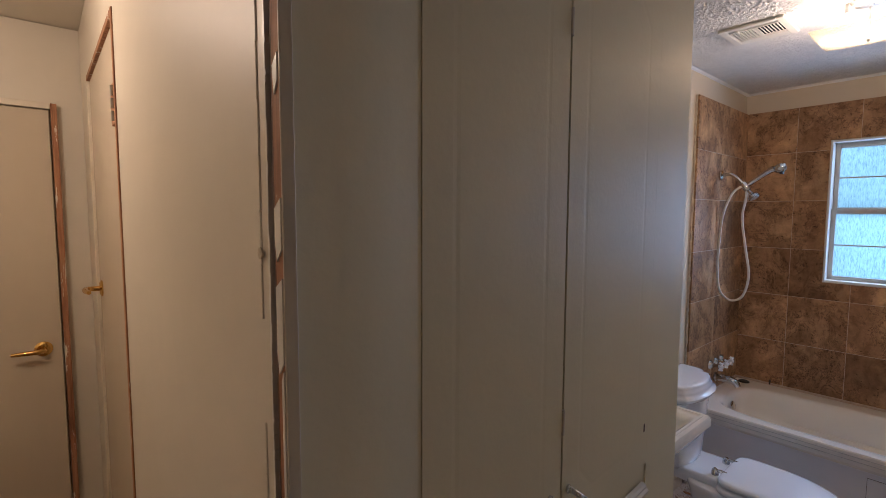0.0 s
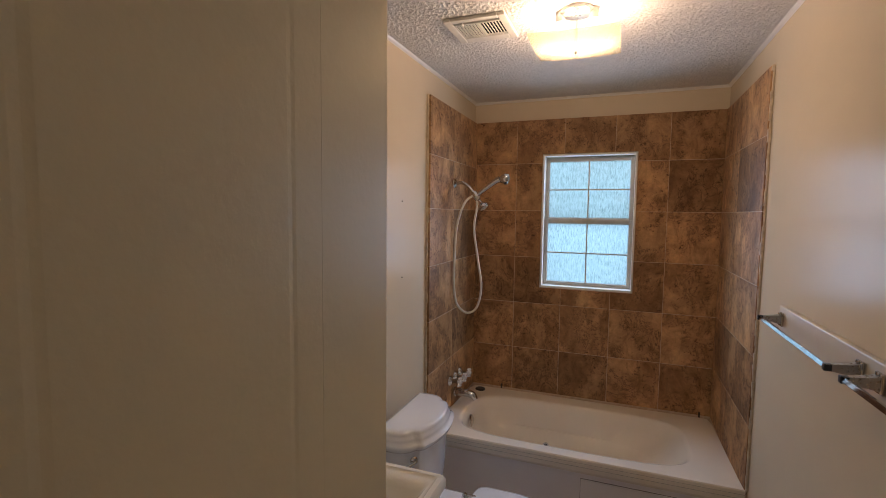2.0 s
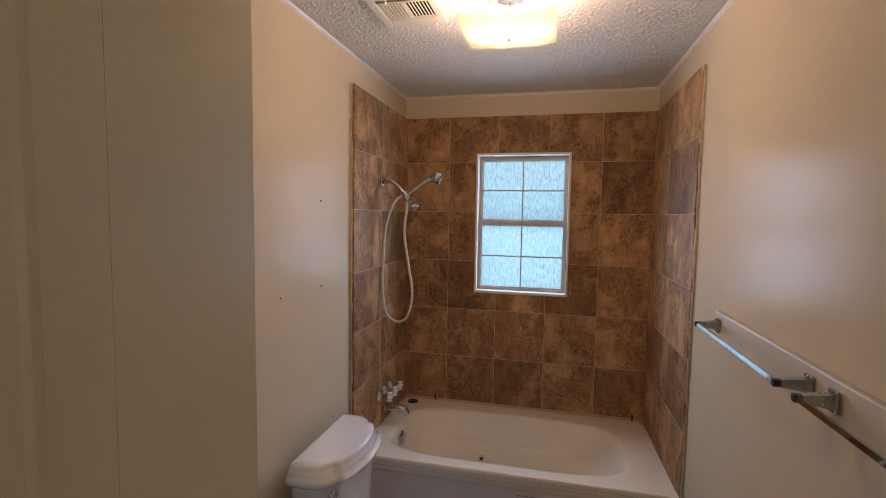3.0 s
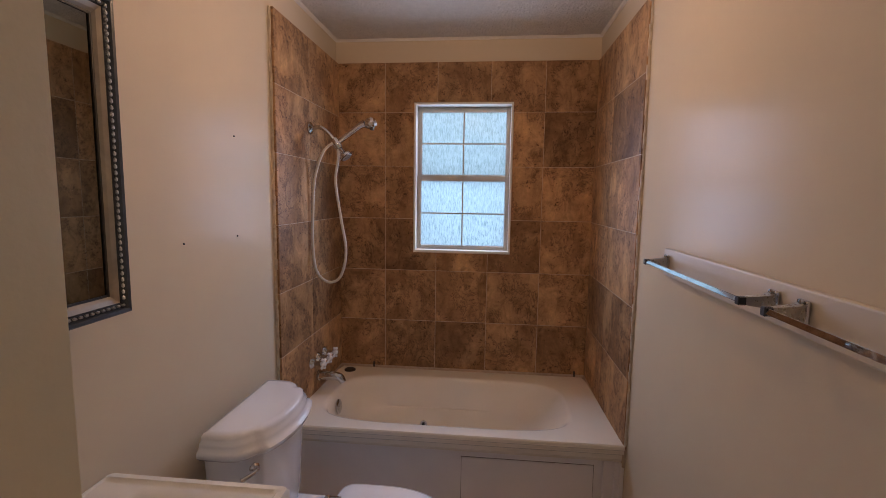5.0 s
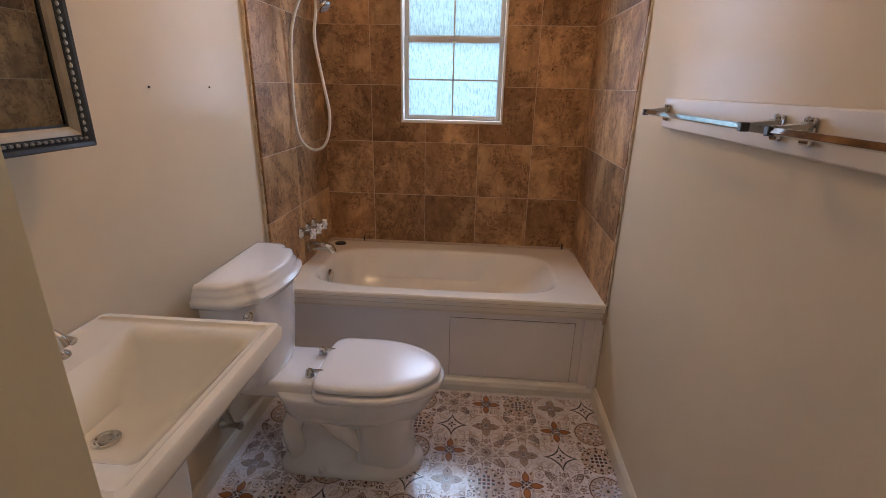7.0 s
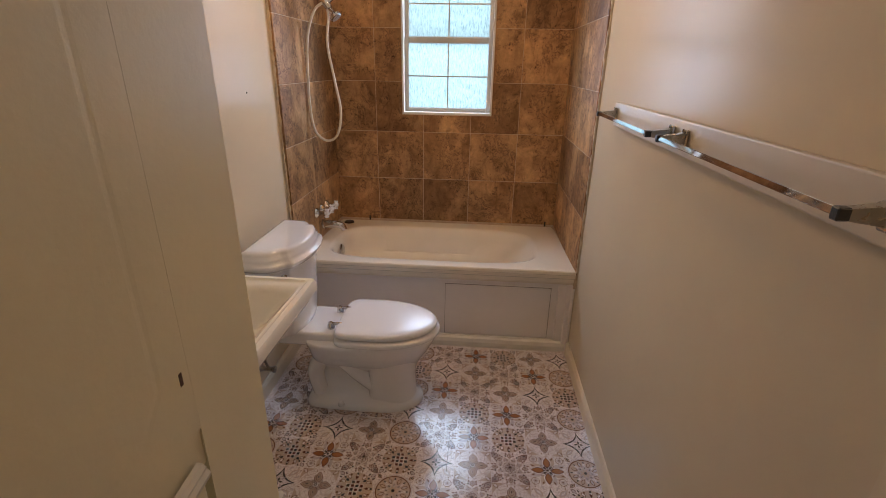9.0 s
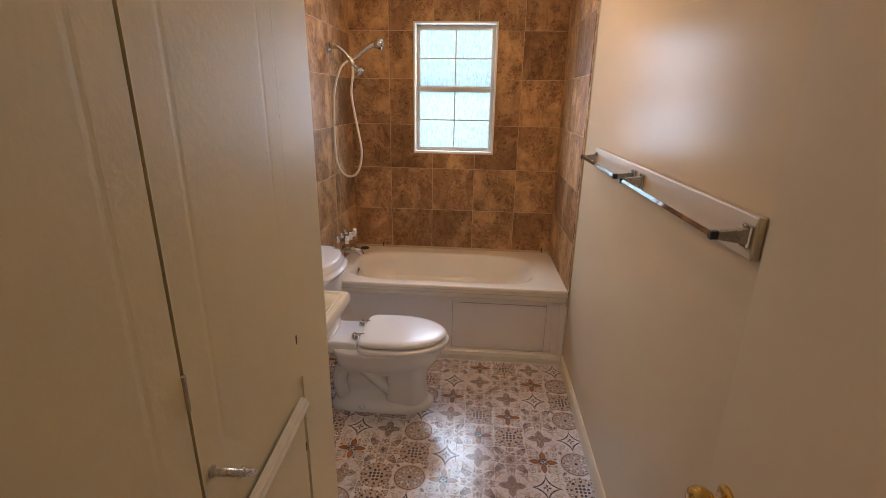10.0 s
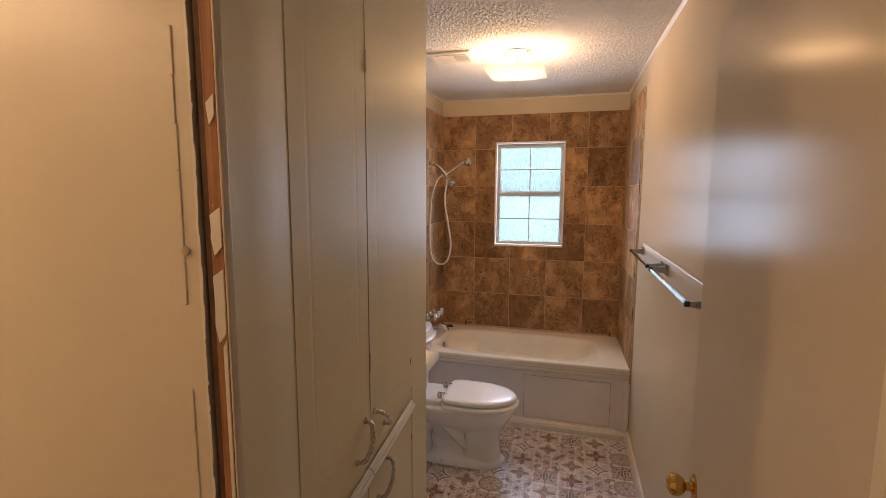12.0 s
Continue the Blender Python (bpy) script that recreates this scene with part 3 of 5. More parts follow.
def towel_bar(x0, x1):
    z, yw, yb = 1.320, YR + 0.0185, -0.296
    rail = thing("towel_bar", ((x0 + x1) / 2, yw, z), "chrome towel bar on a cream wall board", "towel bar", "towel bars on the wall board")
    square_bar = box(x0, x1, -0.0058, 0.0058, -0.0058, 0.0058, 0.0012)
    bmesh.ops.transform(square_bar, matrix=Matrix.Translation((0, yb, z)) @ Matrix.Rotation(radians(20), 4, "X"), verts=square_bar.verts)
    part("bar", square_bar, MIRRORCHROME, rail, "polished square chrome bar")
    for x in (x0, x1):
        def sec(y, w, h, dz=0):
            return [(x - w, y, z + dz - h), (x + w, y, z + dz - h), (x + w, y, z + dz + h), (x - w, y, z + dz + h)]
        part("bracket", loft([sec(yw + 0.008, 0.012, 0.017), sec(yw + 0.02, 0.011, 0.013), sec(yb - 0.006, 0.007, 0.008), sec(yb + 0.0060, 0.007, 0.008)]), NICKEL, rail)
        part("collar", box(x - 0.0075, x + 0.0075, yb - 0.0085, yb + 0.0088, z - 0.0088, z + 0.0088, 0.002, 1), PEWTER, rail, "dark metal collar")
        plate = part("wall_plate", box(x - 0.016, x + 0.016, yw, yw + 0.009, z - 0.024, z + 0.024, 0.004), CHROME, rail)
        part("screw", lathe([(0, 0.006), (0.003, 0.005), (0.004, 0.001)], (x, yw + 0.009, z + 0.020), (0, 1, 0), 12), CHROME, plate)


towel_bar(1.872, 2.440)
towel_bar(1.142, 1.782)

# ---- bathtub ----
TX0, TX1, TY0, TY1, RIM = 2.800, 3.632, -0.366, 1.103, 0.50
tub = thing("bathtub", ((TX0 + TX1) / 2, 0.37, 0), "cream whirlpool bathtub with a panelled apron", "bathtub")


def tub_shell():
    n = 72
    cx, cy = 3.195, 0.405

    def outer(z):
        out = []
        for i in range(n):
            a = 2 * math.pi * i / n
            c, s = math.cos(a), math.sin(a)
            k = max(abs(c) / ((TX1 - TX0) / 2), abs(s) / ((TY1 - TY0) / 2))
            out.append(((TX0 + TX1) / 2 + c / k, (TY0 + TY1) / 2 + s / k, z))
        return out

    def inner(z, rx, ry, p, dx=0, dy=0):
        return oval(cx + dx, cy + dy, z, rx, ry, p, n)
    rings = [outer(RIM - 0.02), outer(RIM), inner(RIM, 0.325, 0.615, 4.2), inner(RIM - 0.004, 0.313, 0.603, 4.2), inner(RIM - 0.018, 0.303, 0.590, 4.2), inner(RIM - 0.07, 0.290, 0.565, 4.0, 0, 0.022),
             inner(0.33, 0.275, 0.52, 3.6, 0, 0.055), inner(0.325, 0.262, 0.505, 3.6, 0, 0.065), inner(0.22, 0.235, 0.45, 3.2, 0, 0.10), inner(0.14, 0.20, 0.40, 3.0, 0, 0.12), inner(0.11, 0.14, 0.33, 2.6, 0, 0.12)]
    return loft(rings, False, True)


def settle(bm):
    """The tub sits slightly low at the back wall."""
    for v in bm.verts:
        v.co.z -= 0.045 * max(0.0, v.co.x - TX0)
    return bm


part("basin", settle(tub_shell()), TUBM, tub, smooth=60)
# stepped lip of the rim
lip = [(0, 0), (0.004, -0.006), (0.004, -0.020), (-0.004, -0.026), (-0.004, -0.043), (-0.013, -0.050), (-0.013, -0.069), (-0.024, -0.086), (-0.06, -0.086), (-0.06, -0.003)]
part("rim_moulding", strip(lip, (TX0, TY0 - 0.006, RIM), (TX0, TY1, RIM), (-1, 0, 0)), TUBM, tub, "stepped cream rim moulding", smooth=50)
part("apron", box(2.852, 2.90, TY0 - 0.004, TY1, 0.0, 0.446, 0.002, 1), APRON, tub, "greyish painted apron")
part("access_panel", box(2.846, 2.8515, -0.262, 0.308, 0.068, 0.374, 0.0015, 1), APRON, tub, "removable access panel")
grv = bmesh.new()
for a in ((-0.2640, -0.262, 0.066, 0.376), (0.308, 0.3095, 0.066, 0.376), (-0.262, 0.308, 0.374, 0.3755), (-0.262, 0.308, 0.066, 0.068)):
    box(2.8505, 2.8518, *a, bm=grv)
part("panel_gap", grv, STUD, tub, "dark joint round the panel")
part("apron_rail", box(2.836, 2.8518, TY0 - 0.004, TY1, 0.405, 0.444, 0.003), APRON, tub)
part("apron_stile", box(2.836, 2.8518, TY0 - 0.004, -0.300, 0.062, 0.4045, 0.003), APRON, tub)
part("apron_stile", box(2.826, 2.8355, YR + 0.0005, -0.342, 0.0, 0.412, 0.004, 2), APRON, tub, "moulded end strip")
part("apron_stile", box(2.812, 2.8255, YR + 0.0005, -0.362, 0.0, 0.412, 0.004, 2), APRON, tub, "moulded end strip")
part("apron_base", strip([(0, 0), (0.034, 0), (0.034, 0.030), (0.026, 0.048), (0.014, 0.055), (0.010, 0.061), (0, 0.061)], (2.8515, TY0 - 0.004, 0.001), (2.8515, TY1, 0.001), (-1, 0, 0)), TRIM, tub, "white base moulding")
part("overflow", lathe([(0, 0.038), (0.006, 0.038), (0.012, 0.028), (0.014, 0.01)], (3.195, 0.985, 0.405), (0, -1, 0.12), 24), CHROME, tub, "chrome overflow plate")
for x, y, z in ((3.432, 0.56, 0.215),):
    j = part("jet", lathe([(0, 0.020), (0.004, 0.019), (0.006, 0.012), (0.004, 0.008)], (x, y, z), (-1, 0, 0.2), 18), CHROME, tub, "small chrome whirlpool jet")
    part("nozzle", lathe([(0, 0.008), (0.008, 0.007), (0.009, 0.003)], (x, y, z), (-1, 0, 0.2), 12), DARK, j)
part("air_control", lathe([(0, 0.034), (0.008, 0.033), (0.012, 0.026), (0.013, 0.004)], (3.555, 1.03, RIM - 0.036), (0, 0, 1), 22), DARK, tub, "dark round air control cap")

# ---- taps and shower ----
YT = 1.100
taps = thing("tub_taps", (3.22, YT, 0.66), "three white porcelain cross handles on chrome stems", "tap")
for x in (3.13, 3.22, 3.31):
    part("stem", lathe([(0, 0.030), (0.006, 0.028), (0.018, 0.014), (0.045, 0.011), (0.05, 0.013)], (x, YT, 0.66), (0, -1, 0), 20), CHROME, taps)
    h = part("cross_handle", lathe([(0.05, 0.010), (0.056, 0.014), (0.070, 0.014), (0.078, 0.010), (0.080, 0.003)], (x, YT, 0.66), (0, -1, 0), 16), PORCELAIN, taps, "white porcelain cross handle")
    for k in range(4):
        a = math.pi / 2 * k + 0.5
        d = Vector((math.cos(a), 0, math.sin(a)))
        c = Vector((x, YT - 0.063, 0.66))
        part("spoke", tube([c + d * 0.010, c + d * 0.022, c + d * 0.030, c + d * 0.036], [0.0055, 0.006, 0.0085, 0.004], 10, 3), PORCELAIN, h)
spout = thing("tub_spout", (3.22, YT, 0.55), "chrome tub spout on the tiled wall", "spout")
part("flange", lathe([(0, 0.030), (0.008, 0.029), (0.012, 0.022)], (3.22, YT, 0.562), (0, -1, 0), 20), CHROME, spout)
part("spout_body", tube([(3.22, YT - 0.005, 0.562), (3.22, YT - 0.06, 0.564), (3.22, YT - 0.115, 0.556), (3.22, YT - 0.135, 0.530)], [0.022, 0.024, 0.022, 0.017], 16, 5), CHROME, spout)

shower = thing("shower_set", (3.17, YT, 1.84), "chrome shower arm with fixed head and hand shower", "shower")
part("flange", lathe([(0, 0.030), (0.004, 0.029), (0.012, 0.014)], (3.17, YT, 1.845), (0, -1, 0), 20), CHROME, shower)
part("arm", tube([(3.17, YT - 0.004, 1.845), (3.172, YT - 0.05, 1.848), (3.175, 1.01, 1.820), (3.18, 0.978, 1.778)], 0.0105, 12, 6), CHROME, shower)
part("diverter", tube([(3.18, 0.985, 1.795), (3.18, 0.970, 1.770), (3.18, 0.957, 1.748)], [0.016, 0.021, 0.016], 14, 4), CHROME, shower)
fixed = part("shower_head", lathe([(0, 0.010), (0.020, 0.013), (0.032, 0.020), (0.044, 0.032), (0.056, 0.033), (0.058, 0.028)], (3.18, 0.955, 1.748), (-0.1, -0.62, -0.75), 24), CHROME, shower, "chrome fixed shower head")
part("nozzle_plate", lathe([(0.0585, 0.027), (0.0605, 0.024)], (3.18, 0.955, 1.748), (-0.1, -0.62, -0.75), 24), NICKEL, fixed)
hand = part("hand_shower", tube([(3.18, 0.968, 1.775), (3.18, 0.925, 1.805), (3.18, 0.860, 1.852), (3.18, 0.830, 1.868)], [0.012, 0.013, 0.015, 0.020], 14, 5), CHROME, shower, "chrome hand shower in its holder")
part("spray_face", lathe([(-0.025, 0.016), (-0.012, 0.024), (0.0, 0.028), (0.018, 0.028), (0.024, 0.022), (0.030, 0.020)], (3.18, 0.806, 1.868), (-0.15, -0.92, 0.25), 22), CHROME, hand)
part("spray_button", box(3.165, 3.195, 0.785, 0.802, 1.836, 1.846, 0.003), DARK, hand)
part("hose", tube([(3.175, 0.985, 1.775), (3.165, 1.035, 1.730), (3.160, 1.078, 1.60), (3.155, 1.090, 1.42), (3.150, 1.090, 1.25), (3.15, 1.070, 1.130), (3.155, 1.010, 1.080), (3.16, 0.950, 1.115), (3.165, 0.925, 1.24),
                  (3.17, 0.950, 1.40), (3.175, 0.978, 1.58), (3.18, 0.965, 1.70), (3.18, 0.968, 1.765)], 0.0068, 10, 8), HOSE, shower, "pale ribbed plastic hose")

# ---- toilet ----
CX = 2.362
toilet = thing("toilet", (CX, 0.66, 0), "white two-piece toilet with closed lid", "toilet")


def tank_plan(k, dy=0.0, back=1.062, depth=0.232):
    """Tank outline: straight back, notched front corners, bowed front."""
    half = [(0.0, depth), (0.06, depth - 0.004), (0.12, depth - 0.016), (0.168, depth - 0.034), (0.178, depth - 0.042), (0.181, depth - 0.056), (0.192, depth - 0.066), (0.212, depth - 0.078), (0.232, depth - 0.104), (0.238, depth - 0.14), (0.238, 0.004), (0.232, 0.0)]
    right = [(CX + x * k, back - dy - y * (0.5 + k * 0.5)) for x, y in half]
    left = [(2 * CX - x, y) for x, y in right[:0:-1]]
    return right + left


def tank_ring(z, k, dy=0.0, depth=0.232):
    return [(x, y, z) for x, y in tank_plan(k, dy, depth=depth)]


part("tank_lid", loft([tank_ring(z, k, d, dp) for z, k, d, dp in ((0.718, 0.93, 0.01, 0.212), (0.724, 0.965, 0.004, 0.224), (0.733, 0.995, 0, 0.232), (0.745, 1.0, 0, 0.234), (0.752, 0.985, 0, 0.229), (0.757, 0.960, 0.002, 0.222),
                                                                 (0.766, 0.955, 0.002, 0.220), (0.774, 0.945, 0.003, 0.217), (0.780, 0.925, 0.004, 0.213), (0.787, 0.920, 0.005, 0.211), (0.794, 0.912, 0.006, 0.208), (0.799, 0.885, 0.008, 0.202), (0.801, 0.80, 0.02, 0.18))]), PORCELAIN, toilet, "moulded porcelain tank lid", smooth=55)
part("tank", loft([tank_ring(z, k, d, dp) for z, k, d, dp in ((0.385, 0.74, 0.03, 0.165), (0.395, 0.80, 0.024, 0.178), (0.43, 0.835, 0.02, 0.186), (0.56, 0.875, 0.015, 0.196), (0.70, 0.905, 0.012, 0.203), (0.716, 0.91, 0.012, 0.204))]), PORCELAIN, toilet, smooth=55)
lev = part("flush_lever", lathe([(0, 0.016), (0.006, 0.016), (0.012, 0.010), (0.018, 0.009)], (2.172, 0.905, 0.690), (-0.6, -1, 0), 18), CHROME, toilet, "chrome flush lever")
part("lever_arm", tube([(2.163, 0.890, 0.690), (2.150, 0.893, 0.687), (2.118, 0.918, 0.678)], [0.006, 0.0065, 0.0075], 10, 4), CHROME, lev)


def egg(z, y0, y1, hw, p=2.3, n=48, wide=0.56):
    """Elongated bowl outline: y0 is the tip, y1 the flat back."""
    out = []
    ym = y0 + (y1 - y0) * wide
    for i in range(n):
        a = 2 * math.pi * i / n
        c, s = math.cos(a), math.sin(a)
        if s < 0:
            out.append((CX + hw * math.copysign(abs(c) ** (2 / 1.97), c), ym - (ym - y0) * abs(s) ** (2 / 1.97), z))
        else:
            out.append((CX + hw * math.copysign(abs(c) ** (2 / (p * 2)), c), ym + (y1 - ym) * abs(s) ** (2 / (p * 2)), z))
    return out


part("bowl", loft([egg(z, p0, p1, w, q, wide=wd) for z, p0, p1, w, q, wd in (
    (0.0, 0.372, 0.912, 0.126, 3.0, 0.34), (0.020, 0.372, 0.912, 0.126, 3.0, 0.34), (0.028, 0.382, 0.905, 0.116, 3.0, 0.34), (0.046, 0.398, 0.895, 0.098, 3.0, 0.34), (0.08, 0.412, 0.885, 0.056, 2.6, 0.36), (0.17, 0.412, 0.875, 0.062, 2.4, 0.40),
    (0.225, 0.385, 0.872, 0.105, 2.2, 0.45), (0.265, 0.358, 0.874, 0.138, 2.2, 0.50), (0.30, 0.336, 0.876, 0.156, 2.2, 0.54), (0.330, 0.322, 0.880, 0.166, 2.2, 0.56), (0.350, 0.312, 0.885, 0.172, 2.2, 0.57), (0.361, 0.312, 0.885, 0.172, 2.2, 0.57), (0.366, 0.317, 0.880, 0.168, 2.2, 0.57))]), PORCELAIN, toilet, smooth=60)
part("front_column", loft([egg(z, p0, p1, w, 3.0, wide=0.5) for z, p0, p1, w in ((0.024, 0.392, 0.63, 0.102), (0.06, 0.404, 0.62, 0.096), (0.16, 0.408, 0.615, 0.094), (0.23, 0.395, 0.62, 0.100), (0.29, 0.372, 0.64, 0.110))]), PORCELAIN, toilet, smooth=60)
part("deck", box(CX - 0.125, CX + 0.125, 0.745, 1.04, 0.335, 0.402, 0.014, 3), PORCELAIN, toilet)
for s in (-1, 1):
    x = CX + s * 0.060
    part("trapway", tube([(x, 0.60, 0.10), (x + s * 0.004, 0.665, 0.175), (x + s * 0.006, 0.735, 0.245), (x, 0.815, 0.240), (x - s * 0.004, 0.862, 0.16), (x - s * 0.006, 0.845, 0.04)], [0.028, 0.040, 0.043, 0.042, 0.040, 0.036], 16, 6), PORCELAIN, toilet)
    part("bolt_cap", lathe([(0, 0.014), (0.010, 0.013), (0.018, 0.008), (0.019, 0.002)], (CX + s * 0.120, 0.735, 0.026), (s * 0.3, 0, 1), 16), PORCELAIN, toilet)
    hg = part("seat_hinge", lathe([(0, 0.017), (0.012, 0.016), (0.024, 0.013), (0.030, 0.006)], (CX + s * 0.072, 0.770, 0.402), (0, 0, 1), 16), CHROME, toilet, "chrome seat hinge")
    part("hinge_arm", tube([(CX + s * 0.072, 0.770, 0.420), (CX + s * 0.072, 0.745, 0.424), (CX + s * 0.072, 0.720, 0.424)], [0.007, 0.008, 0.006], 10, 3), CHROME, hg)
part("seat", loft([egg(z, a, b, w, 3.2, wide=0.60) for z, a, b, w in ((0.3665, 0.33, 0.735, 0.150), (0.369, 0.312, 0.742, 0.168), (0.371, 0.300, 0.745, 0.180), (0.377, 0.296, 0.746, 0.184), (0.389, 0.296, 0.746, 0.184), (0.3945, 0.302, 0.743, 0.179), (0.397, 0.325, 0.740, 0.156))]), SEATM, toilet, smooth=60)
part("lid", loft([egg(z, a, b, w, 3.2, wide=0.60) for z, a, b, w in ((0.3985, 0.350, 0.735, 0.135), (0.4025, 0.335, 0.738, 0.146), (0.4050, 0.311, 0.742, 0.169), (0.416, 0.308, 0.743, 0.172), (0.423, 0.312, 0.740, 0.168), (0.428, 0.326, 0.732, 0.156), (0.431, 0.36, 0.70, 0.125))]), SEATM, toilet, "closed white plastic lid", smooth=60)

supply = thing("water_supply", (2.42, YL, 0.18), "grey braided supply hose on a wall valve", "water valve")
part("valve", tube([(2.28, YL - 0.001, 0.17), (2.28, YL - 0.03, 0.17), (2.28, YL - 0.06, 0.17)], [0.020, 0.010, 0.012], 12, 3), NICKEL, supply)
part("valve_handle", lathe([(0, 0.008), (0.01, 0.016), (0.02, 0.016), (0.024, 0.006)], (2.28, YL - 0.06, 0.17), (0, -1, 0), 14), NICKEL, supply)
part("hose", tube([(2.28, YL - 0.045, 0.18), (2.27, YL - 0.04, 0.24), (2.255, YL - 0.06, 0.31), (2.26, YL - 0.10, 0.388)], 0.007, 10, 6), NICKEL, supply)

# ---- pedestal sink ----
SX0, SX1, SY0, SY1 = 1.362, 1.896, 0.661, YL - 0.002
sink = thing("pedestal_sink", (1.63, 0.93, 0), "biscuit porcelain pedestal sink with rectangular basin", "sink")


def rrect(x0, x1, y0, y1, z, r, n=6):
    pts = []
    for cx, cy, a0 in ((x1 - r, y1 - r, 0), (x0 + r, y1 - r, 90), (x0 + r, y0 + r, 180), (x1 - r, y0 + r, 270)):
        for i in range(n):
            a = radians(a0 + 90 * i / (n - 1))
            pts.append((cx + r * math.cos(a), cy + r * math.sin(a), z))
    return pts


def inset(d, z, r, back=0.0):
    return rrect(SX0 + d, SX1 - d, SY0 + d, SY1 - back, z, r)


part("sink_top", loft([rrect(1.52, 1.74, 0.86, SY1, 0.655, 0.03), rrect(1.47, 1.79, 0.80, SY1, 0.685, 0.03), rrect(1.42, 1.84, 0.735, SY1, 0.72, 0.03), inset(0.042, 0.745, 0.02), inset(0.030, 0.752, 0.02), inset(0.022, 0.765, 0.018), inset(0.020, 0.778, 0.018), inset(0.006, 0.790, 0.016), inset(0, 0.797, 0.016), inset(0, 0.824, 0.016), inset(0.006, 0.832, 0.014, 0.002),
                       inset(0.022, 0.833, 0.012, 0.006), inset(0.028, 0.828, 0.010, 0.010),
                       rrect(SX0 + 0.040, SX1 - 0.040, SY0 + 0.036, 1.022, 0.828, 0.014), rrect(SX0 + 0.075, SX1 - 0.078, SY0 + 0.040, 1.005, 0.826, 0.016), rrect(SX0 + 0.090, SX1 - 0.092, SY0 + 0.052, 0.995, 0.812, 0.02),
                       rrect(SX0 + 0.125, SX1 - 0.125, SY0 + 0.11, 0.975, 0.752, 0.03), rrect(SX0 + 0.165, SX1 - 0.165, SY0 + 0.17, 0.965, 0.708, 0.04), rrect(1.60, 1.64, 0.90, 0.945, 0.697, 0.018)]), SINKM, sink, smooth=40)
drain = part("drain", lathe([(0, 0.027), (0.003, 0.027), (0.004, 0.021), (0.001, 0.018)], (1.615, 0.922, 0.699), (0, 0, 1), 24), CHROME, sink, "round chrome drain")
part("stopper", lathe([(0, 0.015), (0.004, 0.014), (0.005, 0.006)], (1.615, 0.922, 0.700), (0, 0, 1), 20), NICKEL, drain)
part("pedestal", loft([rrect(1.63 - w, 1.63 + w, 0.93 - d, 0.93 + d, z, 0.02) for z, w, d in ((0, 0.135, 0.125), (0.03, 0.135, 0.125), (0.045, 0.120, 0.11), (0.07, 0.108, 0.098), (0.40, 0.095, 0.088), (0.60, 0.10, 0.092), (0.66, 0.115, 0.105), (0.69, 0.13, 0.12))]), SINKM, sink, smooth=40)
faucet = thing("faucet", (1.63, 1.06, 0.828), "chrome widespread faucet on the sink deck", "faucet")
part("spout", tube([(1.63, 1.068, 0.828), (1.63, 1.066, 0.895), (1.63, 1.035, 0.935), (1.63, 0.985, 0.920), (1.63, 0.972, 0.900)], [0.020, 0.014, 0.013, 0.012, 0.011], 14, 5), CHROME, faucet)
for x in (1.56, 1.70):
    h = part("handle", lathe([(0, 0.022), (0.006, 0.021), (0.014, 0.012), (0.034, 0.011), (0.042, 0.014), (0.048, 0.006)], (x, 1.066, 0.828), (0, 0, 1), 18), CHROME, faucet, "chrome lever handle")
    part("lever", tube([(x, 1.066, 0.868), (x, 1.045, 0.873), (x, 1.022, 0.868)], [0.007, 0.008, 0.009], 10, 4), CHROME, h)

# ---- mirror cabinet ----
MX0, MX1, MZ0, MZ1, MYF = 1.37, 1.862, 1.250, 1.925, 1.012
mirror = thing("mirror_cabinet", ((MX0 + MX1) / 2, YL, MZ0), "medicine cabinet with dark pewter framed mirror", "mirror")
part("body", box(MX0 + 0.015, MX1 - 0.015, MYF + 0.032, YL - 0.001, MZ0 + 0.015, MZ1 - 0.015, 0.002, 1), TRIM, mirror)


def frame_side(a, b, inward):
    """One mitred length of frame moulding from corner a to corner b."""
    prof = [(0.0, 0.030), (0.0, 0.004), (0.003, 0.0), (0.010, 0.001), (0.014, 0.007), (0.0225, 0.008), (0.024, 0.012), (0.024, 0.030)]
    a, b, i = Vector(a), Vector(b), Vector(inward)
    d = (b - a).normalized()
    return loft([[a + i * w + d * w + Vector((0, h, 0)) for w, h in prof], [b + i * w - d * w + Vector((0, h, 0)) for w, h in prof]])


def bead_mesh(sx, sz):
    s = bmesh.new()
    bmesh.ops.create_icosphere(s, subdivisions=1, radius=0.0038)
    bmesh.ops.scale(s, vec=(sx, 1, sz), verts=s.verts)
    return finish(s, "bead", BEAD, 60)


